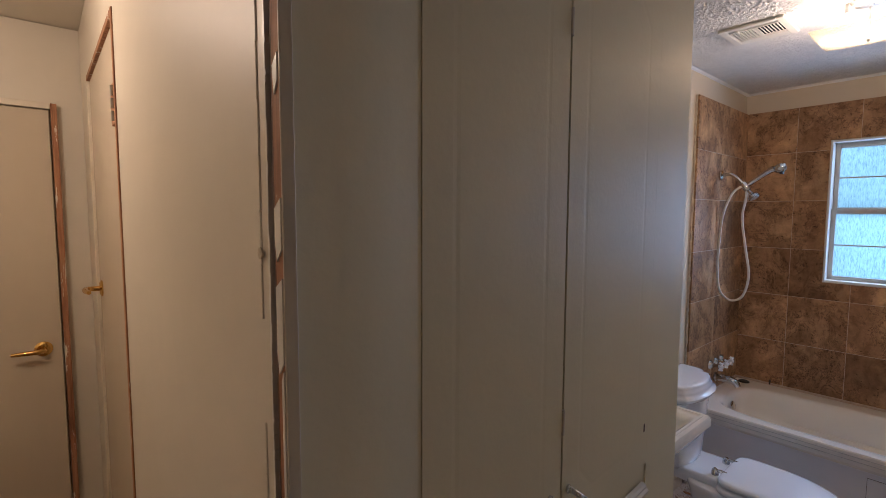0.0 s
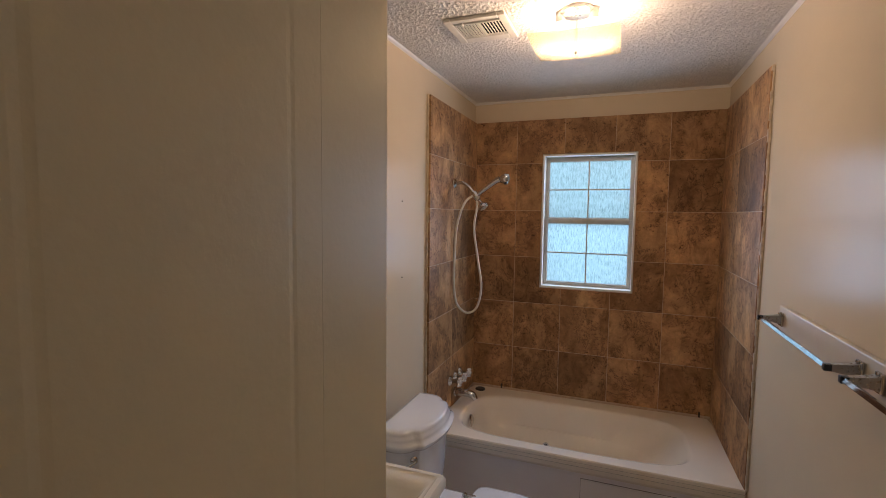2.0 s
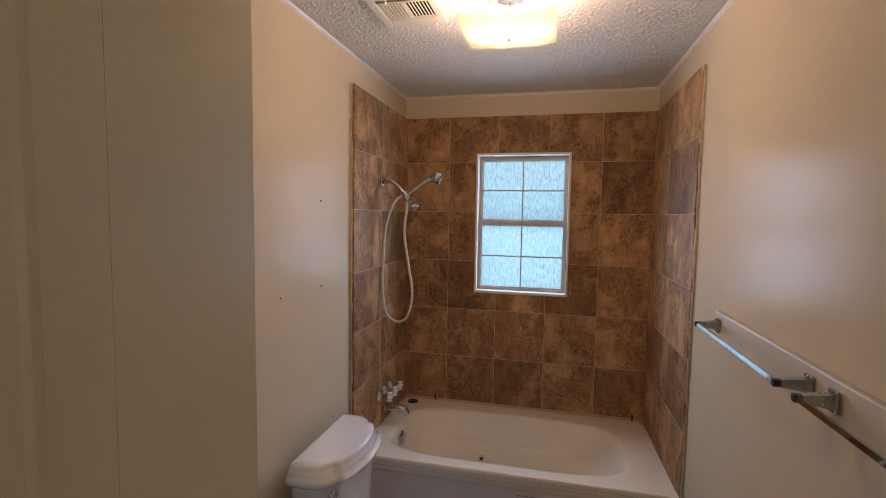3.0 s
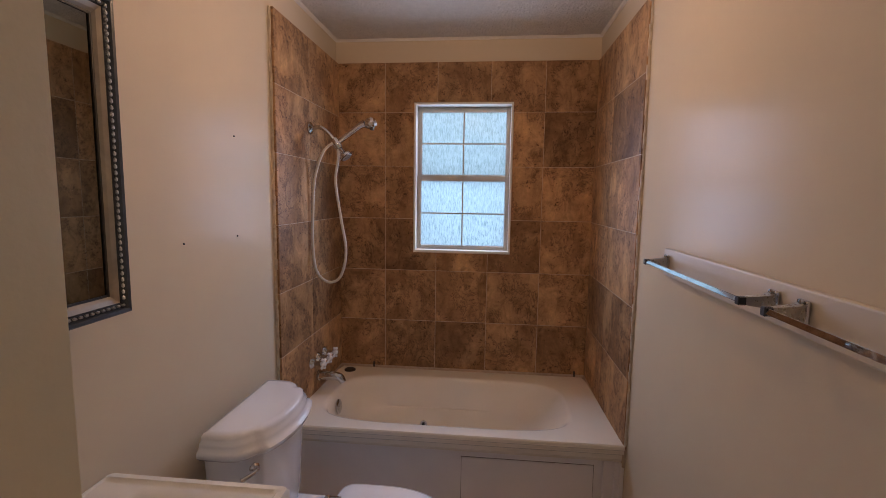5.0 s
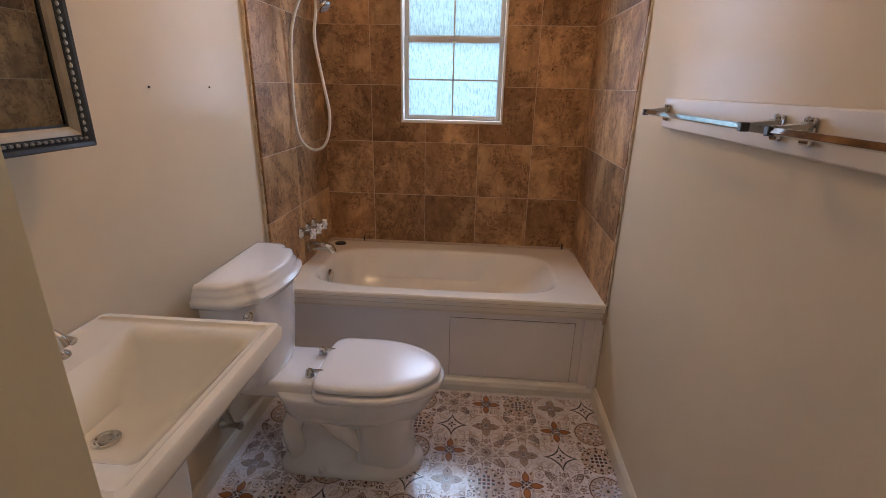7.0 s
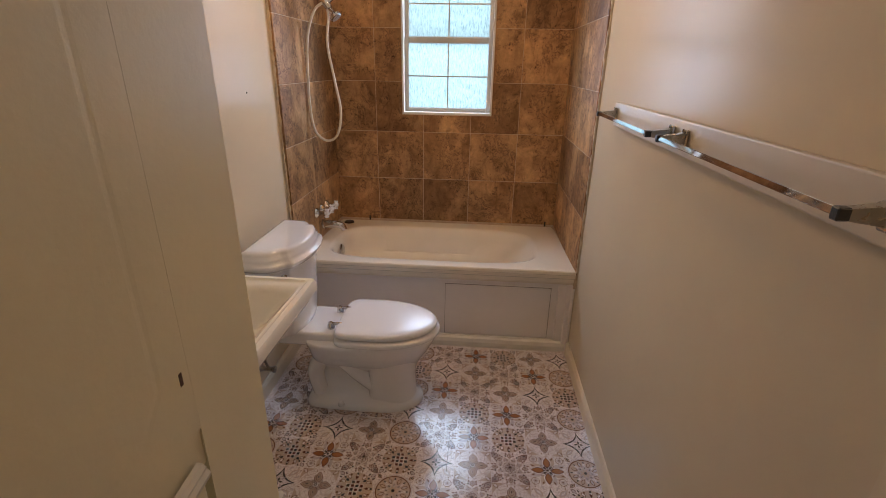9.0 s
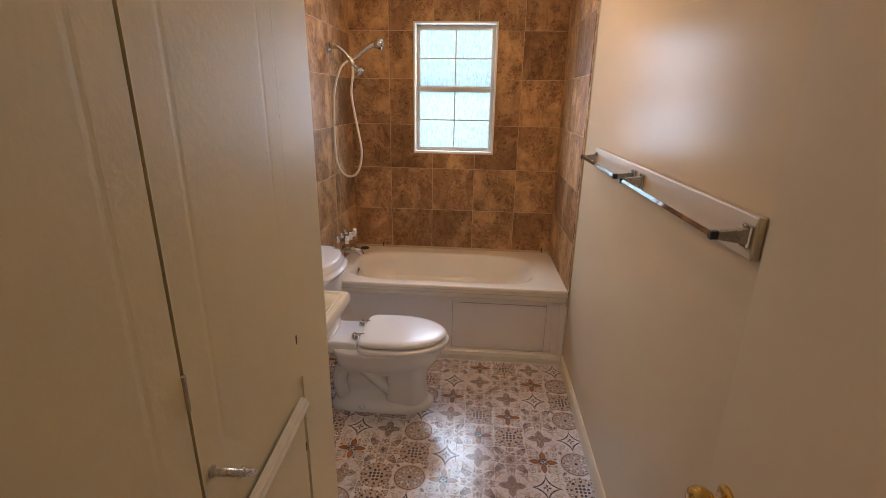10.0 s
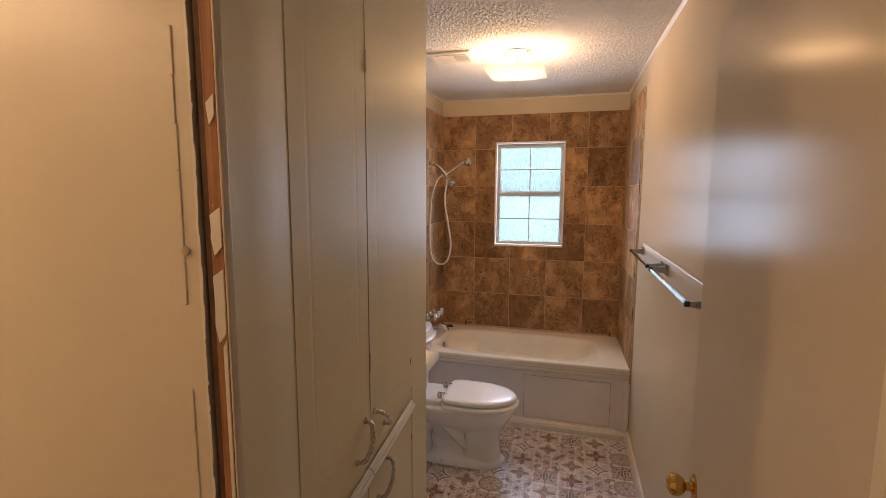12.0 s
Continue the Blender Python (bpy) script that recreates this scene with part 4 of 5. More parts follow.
BEADS = [bead_mesh(1.5, 1), bead_mesh(1, 1.5)]
cs = [Vector((MX0, MYF, MZ0)), Vector((MX1, MYF, MZ0)), Vector((MX1, MYF, MZ1)), Vector((MX0, MYF, MZ1))]
for k, inward in enumerate(((0, 0, 1), (-1, 0, 0), (0, 0, -1), (1, 0, 0))):
    a, b = cs[k], cs[(k + 1) % 4]
    side = part("frame_moulding", frame_side(a, b, inward), PEWTER, mirror, "dark pewter moulding with beads")
    d, i = (b - a).normalized(), Vector(inward)
    count = int((b - a).length / 0.0135)
    for q in range(2, count - 1):
        bead = new("bead", BEADS[k % 2])
        bead.parent = side
        bead.location = a + d * (q + 0.5) * (b - a).length / count + i * 0.0182 + Vector((0, 0.0055, 0)) - ORIGIN[mirror]
    w0, w1 = 0.0245, 0.041
    part("liner", loft([[a + i * w + d * w + Vector((0, h, 0)) for w, h in ((w0, 0.010), (w1 - 0.006, 0.014), (w1, 0.019), (w1, 0.026), (w0, 0.026))], [b + i * w - d * w + Vector((0, h, 0)) for w, h in ((w0, 0.010), (w1 - 0.006, 0.014), (w1, 0.019), (w1, 0.026), (w0, 0.026))]]), LINER, side, "silver inner liner")
    # dark strip paints the shade where the glass sits back from the liner
    part("inner_gap", loft([[a + i * w + d * w + Vector((0, h, 0)) for w, h in ((0.0412, 0.0185), (0.046, 0.0185), (0.046, 0.0215), (0.0412, 0.0215))], [b + i * w - d * w + Vector((0, h, 0)) for w, h in ((0.0412, 0.0185), (0.046, 0.0185), (0.046, 0.0215), (0.0412, 0.0215))]]), DARK, side, "dark strip for the shaded gap round the glass")
part("glass", box(MX0 + 0.036, MX1 - 0.036, MYF + 0.022, MYF + 0.025, MZ0 + 0.036, MZ1 - 0.036), MIRROR, mirror, "plain mirror glass", smooth=0)

for x, z in ((2.511, 1.722), (2.511, 1.366), (2.21, 1.366)):
    n_ = part("wall_nail", lathe([(0, 0.0035), (0.003, 0.003), (0.004, 0.001)], (x, YL, z), (0, -1, 0), 8), DARK)
    tagged(n_, "tiny dark nail in the wall", "nail", "nails in the wall")

# ---- ceiling light and vent ----
light = thing("ceiling_light", (2.36, 0.35, CEIL), "lit ceiling light with square amber glass shade", "ceiling light")
part("canopy", lathe([(0.004, 0.062), (0.014, 0.060), (0.024, 0.045), (0.030, 0.014)], (2.36, 0.35, CEIL), (0, 0, -1), 28), NICKEL, light)
part("rod", tube([(2.36, 0.35, CEIL - 0.02), (2.36, 0.35, 2.268)], 0.004, 8, 2), NICKEL, light)


def slumped_glass():
    n, h = 14, 0.153
    bm = bmesh.new()
    top, low = [], []
    for i in range(n + 1):
        for j in range(n + 1):
            u, v = 2 * i / n - 1, 2 * j / n - 1
            r2 = u * u + v * v
            z = 2.276 + 0.011 * r2 - 0.006 * (u * u * v * v) - 0.006 * (1 - u * u) * (1 - v * v)
            top.append(bm.verts.new((2.36 + u * h, 0.35 + v * h, z + 0.004)))
            low.append(bm.verts.new((2.36 + u * h, 0.35 + v * h, z)))
    k = n + 1
    for i in range(n):
        for j in range(n):
            q = (i * k + j, i * k + j + 1, (i + 1) * k + j + 1, (i + 1) * k + j)
            bm.faces.new([top[e] for e in q])
            bm.faces.new([low[e] for e in q[::-1]])
    edge = [i * k for i in range(n)] + [n * k + j for j in range(n)] + [i * k + n for i in range(n, 0, -1)] + [j for j in range(n, 0, -1)]
    for a, b in zip(edge, edge[1:] + edge[:1]):
        bm.faces.new((top[a], top[b], low[b], low[a]))
    return bm


part("shade", slumped_glass(), LAMPGLASS, light, "slumped square amber glass")
part("finial", lathe([(0, 0.008), (0.004, 0.007), (0.008, 0.004), (0.010, 0.001)], (2.36, 0.35, 2.264), (0, 0, -1), 14), NICKEL, light, "small dark finial")
for s in (-1, 1):
    y = 0.35 + s * 0.06
    part("socket", tube([(2.36, y, CEIL - 0.004), (2.36, y, CEIL - 0.040)], 0.016, 12, 2), TRIM, light)

vent = thing("ceiling_vent", (2.398, 0.722, CEIL), "cream metal ceiling vent with slats", "vent")
VX0, VX1, VY0, VY1 = 2.278, 2.516, 0.600, 0.845
for b in (box(VX0, VX1, VY0, VY0 + 0.030, CEIL - 0.014, CEIL - 0.002, 0.003), box(VX0, VX1, VY1 - 0.030, VY1, CEIL - 0.014, CEIL - 0.002, 0.003),
          box(VX0, VX0 + 0.030, VY0 + 0.030, VY1 - 0.030, CEIL - 0.014, CEIL - 0.002, 0.003), box(VX1 - 0.050, VX1, VY0 + 0.030, VY1 - 0.030, CEIL - 0.014, CEIL - 0.002, 0.003)):
    part("frame", b, VENTM, vent)
# flat dark sheet; the duct's depth of shade is in its colour
part("backing", box(VX0 + 0.028, VX1 - 0.05, VY0 + 0.03, VY1 - 0.03, CEIL - 0.004, CEIL - 0.002), DUCT, vent)
part("divider", box(VX0 + 0.057, VX1 - 0.05, 0.717, 0.729, CEIL - 0.013, CEIL - 0.005), VENTM, vent)
part("slot_rail", box(VX0 + 0.047, VX0 + 0.057, VY0 + 0.030, VY1 - 0.030, CEIL - 0.013, CEIL - 0.005, 0.001, 1), VENTM, vent)
part("damper_lever", box(VX0 + 0.028, VX0 + 0.050, 0.772, 0.780, CEIL - 0.022, CEIL - 0.012, 0.002, 1), VENTM, vent)
for k in range(9):
    for y0, tilt in ((VY0 + 0.032, 1), (0.731, -1)):
        y = y0 + 0.0122 * k + 0.004
        if y < (0.714 if tilt == 1 else VY1 - 0.034):
            o, w = (0.0, 0.0042) if tilt == 1 else (-0.001, 0.0074)
            top = CEIL - (0.0115 if tilt == 1 else 0.006)
            part("slat", loft([[(x, y + o, CEIL - 0.013), (x, y + w + o, CEIL - 0.013), (x, y + w - o, top), (x, y - o, top)] for x in (VX0 + 0.057, VX1 - 0.05)]), VENTM, vent)

# ---- hall ----
def lever_handle(at, out, along, parent):
    a, o, d = Vector(at), Vector(out), Vector(along)
    r = part("lever_handle", tube([a + o * 0.005, a + o * 0.045, a + o * 0.055 + d * 0.02, a + o * 0.055 + d * 0.06, a + o * 0.050 + d * 0.105], [0.010, 0.010, 0.011, 0.010, 0.007], 12, 5), BRASS, parent, "polished brass lever handle")
    part("rosette", lathe([(0, 0.032), (0.005, 0.032), (0.010, 0.022), (0.011, 0.008)], a, out, 22), BRASS, r)


end_door = thing("door", (-0.35, 2.73, 0), "cream flush hall door, closed, with brass lever", "door", "hall doors")
part("leaf", box(-0.76, 0.020, 2.70, 2.728, 0.01, 2.045, 0.002, 1), DOORP, end_door)
lever_handle((-0.045, 2.70, 1.005), (0, -1, 0), (-1, 0, 0), end_door)
end_frame = thing("door_frame", (-0.35, 2.73, 0), "brown stained edge of a hall door frame", "door frame", kind="structure")
part("jamb", box(0.026, 0.048, 2.69, 2.729, 0, 2.075, 0.002, 1), RAWWOOD, end_frame)
part("head", box(-0.80, 0.026, 2.69, 2.729, 2.050, 2.075, 0.002, 1), CREAM, end_frame)

side_door = thing("door", (0.15, 1.57, 0), "cream flush closet door with brass lever", "door", "hall doors")
part("leaf", box(0.146, 0.18, 1.575, 2.40, 0.01, 2.127, 0.002, 1), DOORP, side_door)
lever_handle((0.146, 2.30, 1.305), (-1, 0, 0), (0, -1, 0), side_door)
for z in (0.22, 1.905):
    hinge_leaf = part("hinge", box(0.138, 0.1455, 1.574, 1.655, z - 0.055, z + 0.055, 0.001, 1), RAWWOOD, side_door, "bare patch with a painted butt hinge")
    for k in (-1, 0, 1):
        part("knuckle", tube([(0.1365, 1.600, z + 0.034 * k - 0.013), (0.1365, 1.600, z + 0.034 * k + 0.013)], 0.0055, 8, 2), LINER, hinge_leaf)
side_frame = thing("door_frame", (0.14, 1.56, 0), "bare brown edge of a closet door frame", "door frame", kind="structure")
part("jamb", box(0.136, 0.20, 1.5515, 1.572, 0, 2.146, 0.001, 1), RAWWOOD, side_frame)
part("jamb", box(0.136, 0.20, 2.402, 2.4185, 0, 2.146, 0.001, 1), CREAM, side_frame)
part("head", box(0.136, 0.20, 1.572, 2.402, 2.129, 2.146, 0.001, 1), RAWWOOD, side_frame)

hall_lamp = thing("hall_ceiling_light", (-0.43, 1.58, CEIL), "plain round hall ceiling light, lit", "ceiling light")
part("base", lathe([(0, 0.10), (0.02, 0.10), (0.03, 0.06)], (-0.43, 1.58, CEIL + 0.003), (0, 0, -1), 28), TRIM, hall_lamp)
part("shade", lathe([(0.021, 0.125), (0.06, 0.12), (0.19, 0.10), (0.23, 0.06), (0.24, 0.002)], (-0.43, 1.58, CEIL), (0, 0, -1), 28), LAMPGLASS, hall_lamp, "frosted glass bowl")

# ---- wall tiles, each a piece ----
def tile_mesh(w, h, t=0.010):
    """A slab facing +z in its own frame, edges eased."""
    b, e = bmesh.new(), 0.0012
    lo = [b.verts.new(p) for p in ((-w / 2, -h / 2, 0), (w / 2, -h / 2, 0), (w / 2, h / 2, 0), (-w / 2, h / 2, 0))]
    mid = [b.verts.new((v.co.x, v.co.y, t - e)) for v in lo]
    top = [b.verts.new((v.co.x - math.copysign(e, v.co.x), v.co.y - math.copysign(e, v.co.y), t)) for v in lo]
    for p, q in ((lo, mid), (mid, top)):
        for i in range(4):
            b.faces.new((p[i], p[(i + 1) % 4], q[(i + 1) % 4], q[i]))
    b.faces.new(top)
    return finish(b, "tile", SLATE, 0)


TILES = {}


def tile(w, h, m, parent):
    key = (round(w, 3), round(h, 3))
    if key not in TILES:
        TILES[key] = tile_mesh(w, h)
    ob = new("tile", TILES[key])
    ob.parent, ob.matrix_world = parent, m
    return ob


def cut_tile(pieces, basis, parent):
    """One tile cut round the window, joined from butted slabs."""
    g = 0.0011
    u0, u1, z0, z1 = min(p[0] for p in pieces), max(p[1] for p in pieces), min(p[2] for p in pieces), max(p[3] for p in pieces)
    cu, cz = (u0 + u1) / 2, (z0 + z1) / 2
    b = bmesh.new()
    for a, e, c, d in pieces:
        box(a - cu + (g if a == u0 else 0), e - cu - (g if e == u1 else 0), -(d - cz - (g if d == z1 else 0)), -(c - cz + (g if c == z0 else 0)), 0, 0.010, bm=b)
    ob = new("tile", finish(b, "tile", SLATE, 0))
    ob.parent, ob.matrix_world = parent, basis(cu, cz)


def tiled(parent, us, zs, basis, blocked=None):
    g = 0.0022
    for u0, u1 in zip(us, us[1:]):
        for z0, z1 in zip(zs, zs[1:]):
            if blocked and u0 < blocked[1] and u1 > blocked[0] and z0 < blocked[3] and z1 > blocked[2]:
                a0, a1, c0, c1 = blocked
                m0, m1 = max(u0, a0), min(u1, a1)
                pieces = [q for q in ((u0, m0, z0, z1), (m1, u1, z0, z1), (m0, m1, z0, c0), (m0, m1, c1, z1)) if q[1] - q[0] > 0.004 and q[3] - q[2] > 0.004]
                if pieces:
                    cut_tile(pieces, basis, parent)
            else:
                tile(u1 - u0 - g, z1 - z0 - g, basis((u0 + u1) / 2, (z0 + z1) / 2), parent)


ROWS_Z = [0.478, 0.770, 1.078, 1.386, 1.692, 1.998, 2.278]
bed_mesh = bmesh.new()
for a in ((-0.375, WY0 - 0.009, 0.4, 2.276), (WY1 + 0.009, 1.12, 0.4, 2.276), (WY0 - 0.009, WY1 + 0.009, 0.4, WZ0 - 0.009), (WY0 - 0.009, WY1 + 0.009, WZ1 + 0.009, 2.276)):
    box(XB - 0.0140, XB - 0.0005, *a, bm=bed_mesh)
bed = structure("tile_bed_east", bed_mesh, GROUT, "brown grout behind the wall tiles", "tile bed")
tiled(bed, [-0.372, -0.084, 0.219, 0.523, 0.829, 1.112], ROWS_Z, lambda u, z: Matrix.Translation((XB - 0.0145 + 0.0095, u, z)) @ Matrix(((0, 0, -1, 0), (1, 0, 0, 0), (0, -1, 0, 0), (0, 0, 0, 1))), (WY0 - 0.009, WY1 + 0.009, WZ0 - 0.009, WZ1 + 0.009))
bed_l = structure("tile_bed_north", box(2.805, 3.64, YL - 0.0190, YL - 0.0005, 0.4, 2.276), GROUT, "brown grout behind the wall tiles", "tile bed")
tiled(bed_l, [2.802, 3.175, 3.632], [0.478, 0.800, 1.088, 1.386, 1.692, 1.975, 2.276], lambda u, z: Matrix.Translation((u, YL - 0.010, z)) @ Matrix(((1, 0, 0, 0), (0, 0, -1, 0), (0, 1, 0, 0), (0, 0, 0, 1))))
bed_r = structure("tile_bed_south", box(2.805, 3.64, YR + 0.0005, YR + 0.0120, 0.4, 2.276), GROUT, "brown grout behind the wall tiles", "tile bed")
tiled(bed_r, [2.802, 3.255, 3.632], [0.478, 0.780, 1.085, 1.382, 1.692, 2.0, 2.276], lambda u, z: Matrix.Translation((u, YR + 0.003, z)) @ Matrix(((1, 0, 0, 0), (0, 0, 1, 0), (0, 1, 0, 0), (0, 0, 0, 1))))
for y, s in ((YL - 0.001, -1), (YR + 0.001, 1)):
    bead = bmesh.new()
    z = 0.50
    while z < 2.27:
        h = 0.02 + 0.05 * random.random()
        w = 0.003 + 0.006 * random.random()
        box(2.800 - w, 2.8025, min(y, y + s * (0.006 + 0.006 * random.random())), max(y, y + s * (0.006 + 0.006 * random.random())), z, min(z + h, 2.275), bm=bead)
        z += h
    tagged(part("caulk_line", bead, CAULK), "ragged old caulk along the tile edge", "caulk", kind="structure")
for y in (0.90, -0.31):
    tagged(part("caulk_stain", box(XB - 0.0168, XB - 0.0155, y - 0.005, y + 0.005, 0.466, 0.500, 0.0005, 1), DARK), "dark damp stain at the tile foot", "stain", kind="structure")

# ---- floor tiles with printed motifs ----
CELLX, CELLY = 0.150, 0.1475


def floor_motif(kind):
    b = bmesh.new()
    S = 0.5

    def poly(pts, mat, layer):
        vs = [b.verts.new((x * CELLX, y * CELLY, 0.00035 * layer)) for x, y in pts]
        f = b.faces.new(vs)
        f.material_index = mat

    def spin(pts, a):
        c, s = math.cos(a), math.sin(a)
        return [(x * c - y * s, x * s + y * c) for x, y in pts]

    def leaf(r0, r1, w, a, mat, layer, n=7):
        pts = []
        for i in range(n):
            t = i / (n - 1)
            pts.append((r0 + (r1 - r0) * t, w * math.sin(math.pi * t) * (1 - 0.3 * t)))
        pts = pts + [(x, -y) for x, y in pts[-2:0:-1]]
        poly(spin(pts, a), mat, layer)

    def oleaf(r0, r1, w, a, line, fill, layer, k=0.70):
        """A leaf with an outline."""
        leaf(r0, r1, w, a, line, layer)
        d = (r1 - r0) * (1 - k) / 2 * 0.8
        leaf(r0 + d, r1 - d, w * k, a, fill, layer + 0.5)

    def ringband(r0, r1, mat, layer, n=28):
        for i in range(n):
            a, c = 2 * math.pi * i / n, 2 * math.pi * (i + 1) / n
            poly([(r0 * math.cos(a), r0 * math.sin(a)), (r1 * math.cos(a), r1 * math.sin(a)), (r1 * math.cos(c), r1 * math.sin(c)), (r0 * math.cos(c), r0 * math.sin(c))], mat, layer)

    def dot(x, y, r, mat, layer, n=8):
        poly([(x + r * math.cos(2 * math.pi * i / n), y + r * math.sin(2 * math.pi * i / n)) for i in range(n)], mat, layer)

    def square(x, y, r, mat, layer):
        poly([(x - r, y - r), (x + r, y - r), (x + r, y + r), (x - r, y + r)], mat, layer)
    for k in range(4):
        for t in (-0.38, -0.22, -0.075, 0.075, 0.22, 0.38):
            x, y = spin([(0.468, t)], k * math.pi / 2)[0]
            if kind in ("star", "petal", "flower") and abs(t) > 0.1 or kind == "lace":
                dot(x, y, 0.019, 4 if abs(t) < 0.3 else 2, 1, 6)
        for t in (-0.30, 0.30):
            x, y = spin([(0.415, t)], k * math.pi / 2)[0]
            if kind in ("petal", "checks", "wheel"):
                dot(x, y, 0.026, 5 if kind == "checks" else 4, 1, 6)
    e = 0.4985
    poly([(-e, -e), (e, -e), (e, e), (-e, e)], 0, 0)
    q = math.pi / 2
    if kind == "star":
        outer, inner = [], []
        for j in range(4):
            for i in range(10):
                t = i / 10
                x, y = 0.46 * (1 - t) ** 2 + 0.08 * 2 * t * (1 - t), 0.08 * 2 * t * (1 - t) + 0.46 * t * t
                outer += spin([(x, y)], j * q)
                x, y = 0.375 * (1 - t) ** 2 + 0.055 * 2 * t * (1 - t), 0.055 * 2 * t * (1 - t) + 0.375 * t * t
                inner += spin([(x, y)], j * q)
        n = len(outer)
        for i in range(n):
            poly([outer[i], outer[(i + 1) % n], inner[(i + 1) % n], inner[i]], 1, 1)
        for j in range(4):
            leaf(0.02, 0.13, 0.03, j * q, 1, 2)
            oleaf(0.28, 0.62, 0.085, j * q + q / 2, 6, 4, 1)
            leaf(0.10, 0.22, 0.03, j * q + q / 2, 4, 2)
            leaf(0.36, 0.52, 0.025, j * q + q / 2, 0, 2)
            for s in (-1, 1):
                leaf(0.40, 0.56, 0.025, j * q + s * 0.38, 4, 1)
    elif kind == "petal":
        for j in range(4):
            poly(spin([(0.49, 0.14), (0.49, 0.49), (0.14, 0.49), (0.36, 0.36)], j * q), 6, 1)
            oleaf(0.48, 0.68, 0.055, j * q + q / 2, 2, 0, 2)
        for j in range(24):
            dot(*spin([(0.455, 0)], j * q / 6 + q / 12)[0], 0.012, 4, 1, 5)
        for j in range(4):
            oleaf(0.05, 0.41, 0.140, j * q, 5, 6, 1, 0.84)
            oleaf(0.11, 0.35, 0.085, j * q, 2, 6, 3, 0.72)
            leaf(0.19, 0.28, 0.022, j * q, 1, 5)
            oleaf(0.06, 0.21, 0.040, j * q + q / 2, 1, 6, 1)
            leaf(0.25, 0.36, 0.020, j * q + q / 2, 4, 1)
            for s in (-1, 1):
                leaf(0.40, 0.455, 0.016, j * q + s * 0.22, 2, 1, 5)
        dot(0, 0, 0.045, 1, 6)
        dot(0, 0, 0.020, 0, 7)
    elif kind == "flower":
        for j in range(8):
            leaf(0.10, 0.50, 0.12, j * q / 2 + q / 4, 6 if j % 2 else 4, 0.6)
        for j in range(4):
            leaf(0.02, 0.49, 0.145, j * q, 0, 0.8)
            oleaf(0.07, 0.45, 0.115, j * q, 5, 3, 1, 0.80)
            oleaf(0.04, 0.26, 0.060, j * q + q / 2, 5, 0, 1)
            leaf(0.07, 0.18, 0.028, j * q + q / 2, 1, 3)
            leaf(0.05, 0.13, 0.018, j * q, 1, 4, 5)
            for r, mt, ly in ((0.125, 0, 1), (0.112, 2, 2), (0.098, 0, 3), (0.066, 4, 4), (0.022, 2, 5)):
                dot(*spin([(0.50, 0)], j * q + q / 2)[0], r, mt, ly, 10)
            for s in (-1, 1):
                leaf(0.36, 0.48, 0.022, j * q + s * 0.36, 2, 1, 5)
        dot(0, 0, 0.036, 1, 5)
    elif kind == "checks":
        dot(0, 0, 0.47, 6, 0.5, 28)
        for j in range(12):
            oleaf(0.30, 0.46, 0.052, j * math.pi / 6, 2, 0, 0.7)
        for i in range(4):
            for j in range(4):
                x, y = (i - 1.5) * 0.115, (j - 1.5) * 0.115
                if abs(x) + abs(y) < 0.30:
                    square(x, y, 0.053, 0, 1.8)
                    square(x, y, 0.039, 1 if (i + j) % 2 else 5, 2.2)
        for j in range(8):
            poly(spin([(0.26, 0), (0.325, 0.042), (0.375, 0), (0.325, -0.042)], j * math.pi / 4), 1 if j % 2 else 5, 2.2)
        for j in range(16):
            leaf(0.395, 0.470, 0.030, j * math.pi / 8, 2 if j % 2 else 1, 2)
        for j in range(4):
            oleaf(0.50, 0.68, 0.065, j * q + q / 2, 5, 4, 1)
            for s in (-1, 1):
                leaf(0.50, 0.58, 0.020, j * q + q / 2 + s * 0.17, 1, 1, 5)
    elif kind == "wheel":
        dot(0, 0, 0.43, 6, 0.5, 28)
        for j in range(16):
            oleaf(0.12, 0.42, 0.052, j * q / 4, 4, 0, 0.7)
        ringband(0.425, 0.455, 2, 1.6)
        ringband(0.472, 0.488, 4, 1.6)
        for j in range(8):
            leaf(0.08, 0.26, 0.040, j * q / 2, 4, 2)
            leaf(0.14, 0.21, 0.014, j * q / 2, 1, 3, 5)
            oleaf(0.20, 0.41, 0.055, j * q / 2 + q / 4, 2, 6 if j % 2 else 4, 2)
            leaf(0.32, 0.40, 0.022, j * q / 2, 1, 2, 5)
        for j in range(4):
            oleaf(0.50, 0.69, 0.065, j * q + q / 2, 2, 6, 1)
            leaf(0.55, 0.64, 0.020, j * q + q / 2, 1, 3, 5)
        dot(0, 0, 0.045, 1, 4)
    else:
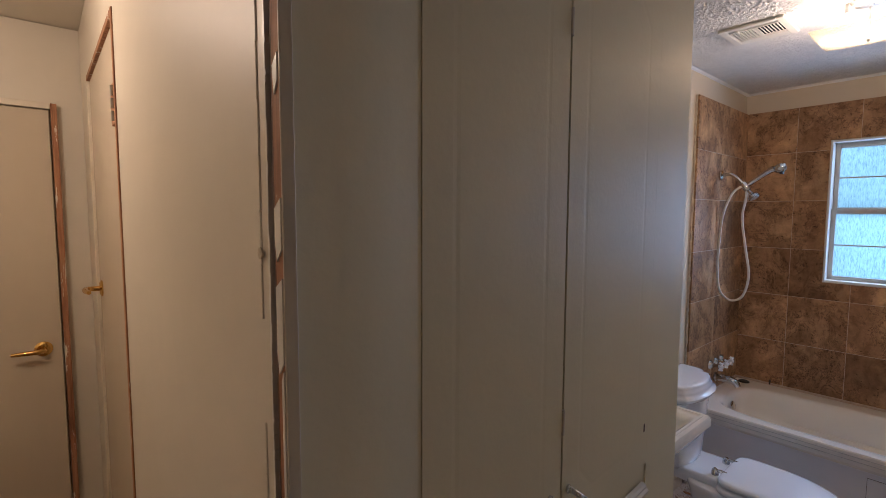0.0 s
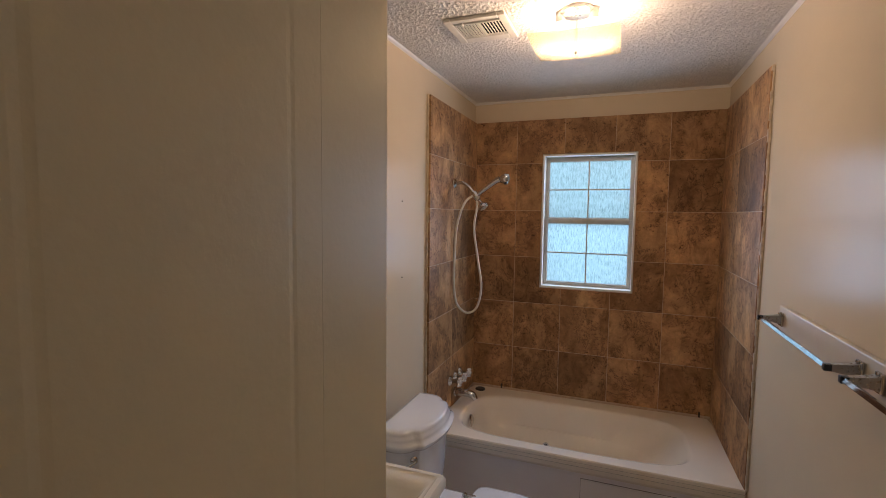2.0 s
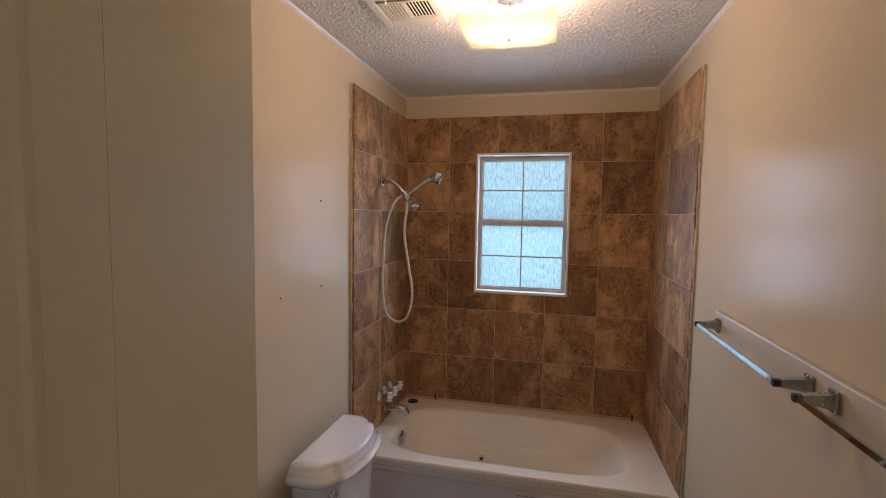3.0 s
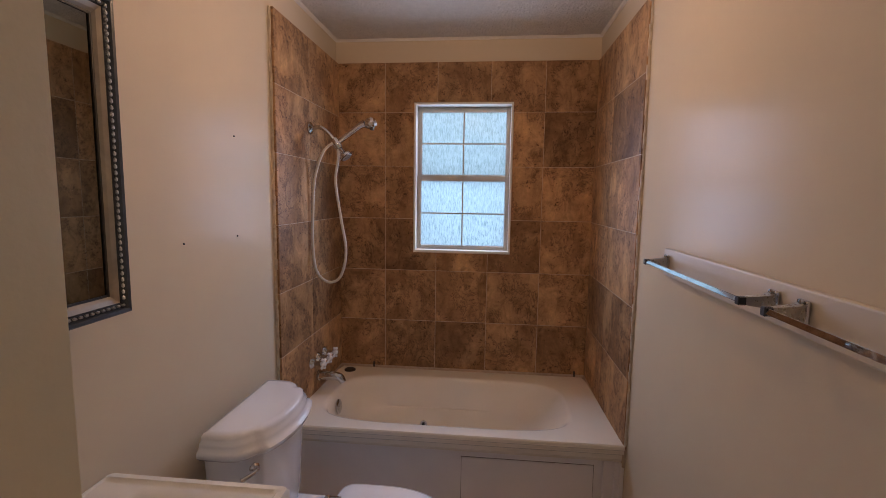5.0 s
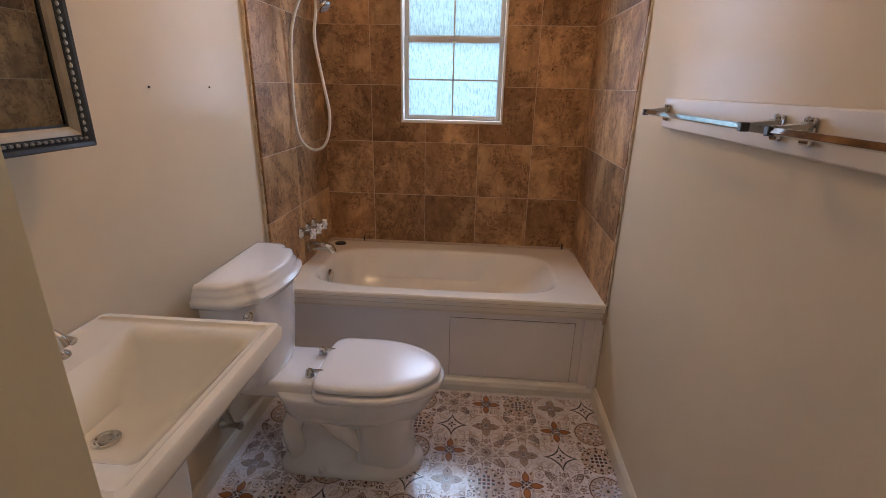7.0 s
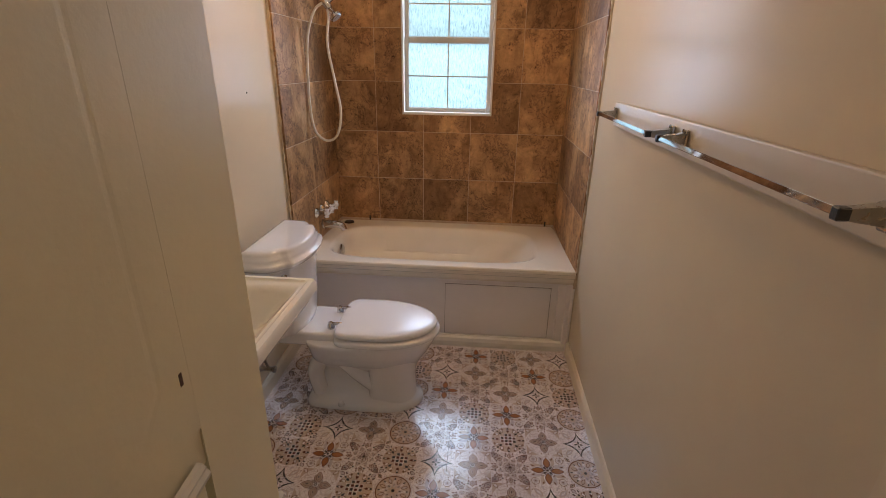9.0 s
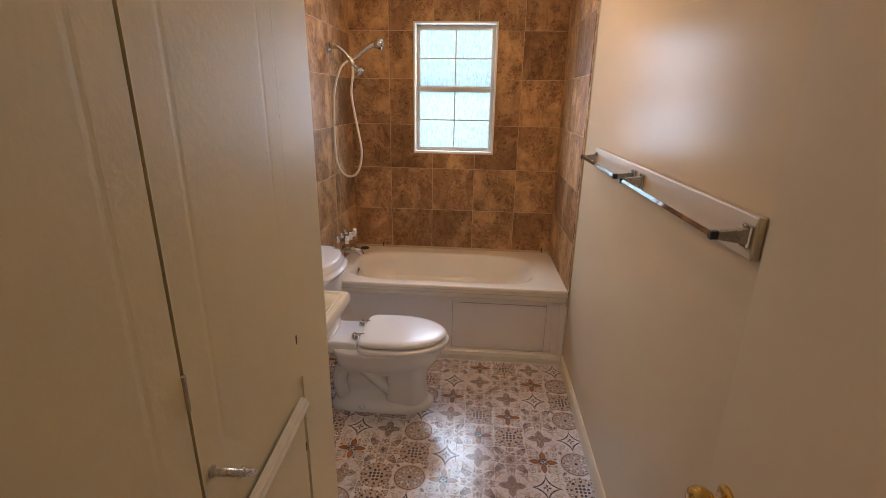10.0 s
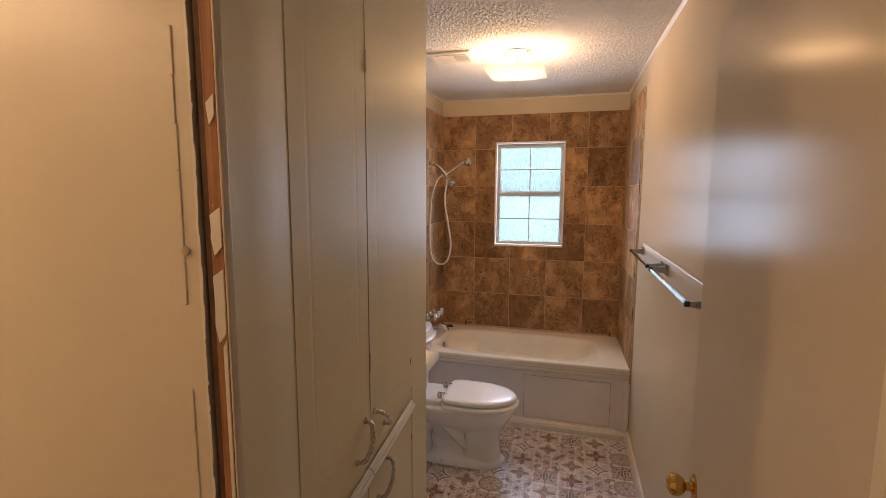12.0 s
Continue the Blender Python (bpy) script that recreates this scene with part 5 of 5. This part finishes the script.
        for j in range(8):
            oleaf(0.02, 0.21, 0.060, j * q / 2, 2, 0, 1)
            leaf(0.06, 0.15, 0.020, j * q / 2, 5, 3)
            oleaf(0.17, 0.37, 0.078, j * q / 2 + q / 4, 6, 0, 1)
            oleaf(0.22, 0.33, 0.040, j * q / 2 + q / 4, 2, 4, 3)
            oleaf(0.31, 0.50, 0.075, j * q / 2, 2, 6, 1)
            oleaf(0.35, 0.46, 0.034, j * q / 2, 0, 5, 3)
            for s in (-1, 1):
                dot(*spin([(0.41, 0)], j * q / 2 + s * 0.26)[0], 0.026, 1 if s == 1 else 5, 2, 6)
                leaf(0.44, 0.53, 0.026, j * q / 2 + s * 0.20, 2, 1, 5)
        for j in range(16):
            dot(*spin([(0.255, 0)], j * q / 4 + q / 8)[0], 0.015, 1, 5, 5)
        for j in range(4):
            oleaf(0.44, 0.70, 0.110, j * q + q / 2, 5, 0, 1)
            oleaf(0.49, 0.66, 0.065, j * q + q / 2, 2, 4, 3)
            leaf(0.54, 0.62, 0.022, j * q + q / 2, 1, 5, 5)
        dot(0, 0, 0.03, 1, 5)
    return finish(b, "floor_tile", PRINT, 0)


MOTIFS = {k: floor_motif(k) for k in ("star", "petal", "flower", "checks", "wheel", "lace")}
MOTIF_KEY = {"S": "star", "P": "petal", "O": "flower", "D": "checks", "R": "wheel", "L": "lace"}
# the print repeats every four rows along the room
ORDER = ["DSPLORDPSL", "ROLPSDLODR", "SPDOLRPSDO", "RLODPSDRLP"]
vinyl = structure("vinyl_floor", box(0.262, 2.86, YR, YL, -0.0039, -0.0004), PRINT[0], "white vinyl floor with brown ornamental print", "floor")
for i in range(-11, 7):
    x = 1.825 + 0.150 * i
    for j in range(10):
        y = -0.317 + CELLY * j
        if x < 1.0 and y > 0.5:
            continue
        k = ORDER[(0, 1, 2, 3)[i % 4]][j]
        ob = new("floor_tile", MOTIFS[MOTIF_KEY[k]])
        ob.parent, ob.location = vinyl, (x, y, 0.0002)
tagged(part("floor_seam", box(1.93, 2.19, 0.2275, 0.2295, 0.0002, 0.0018), DARK), "dark open seam in the vinyl floor", "floor seam", kind="structure")
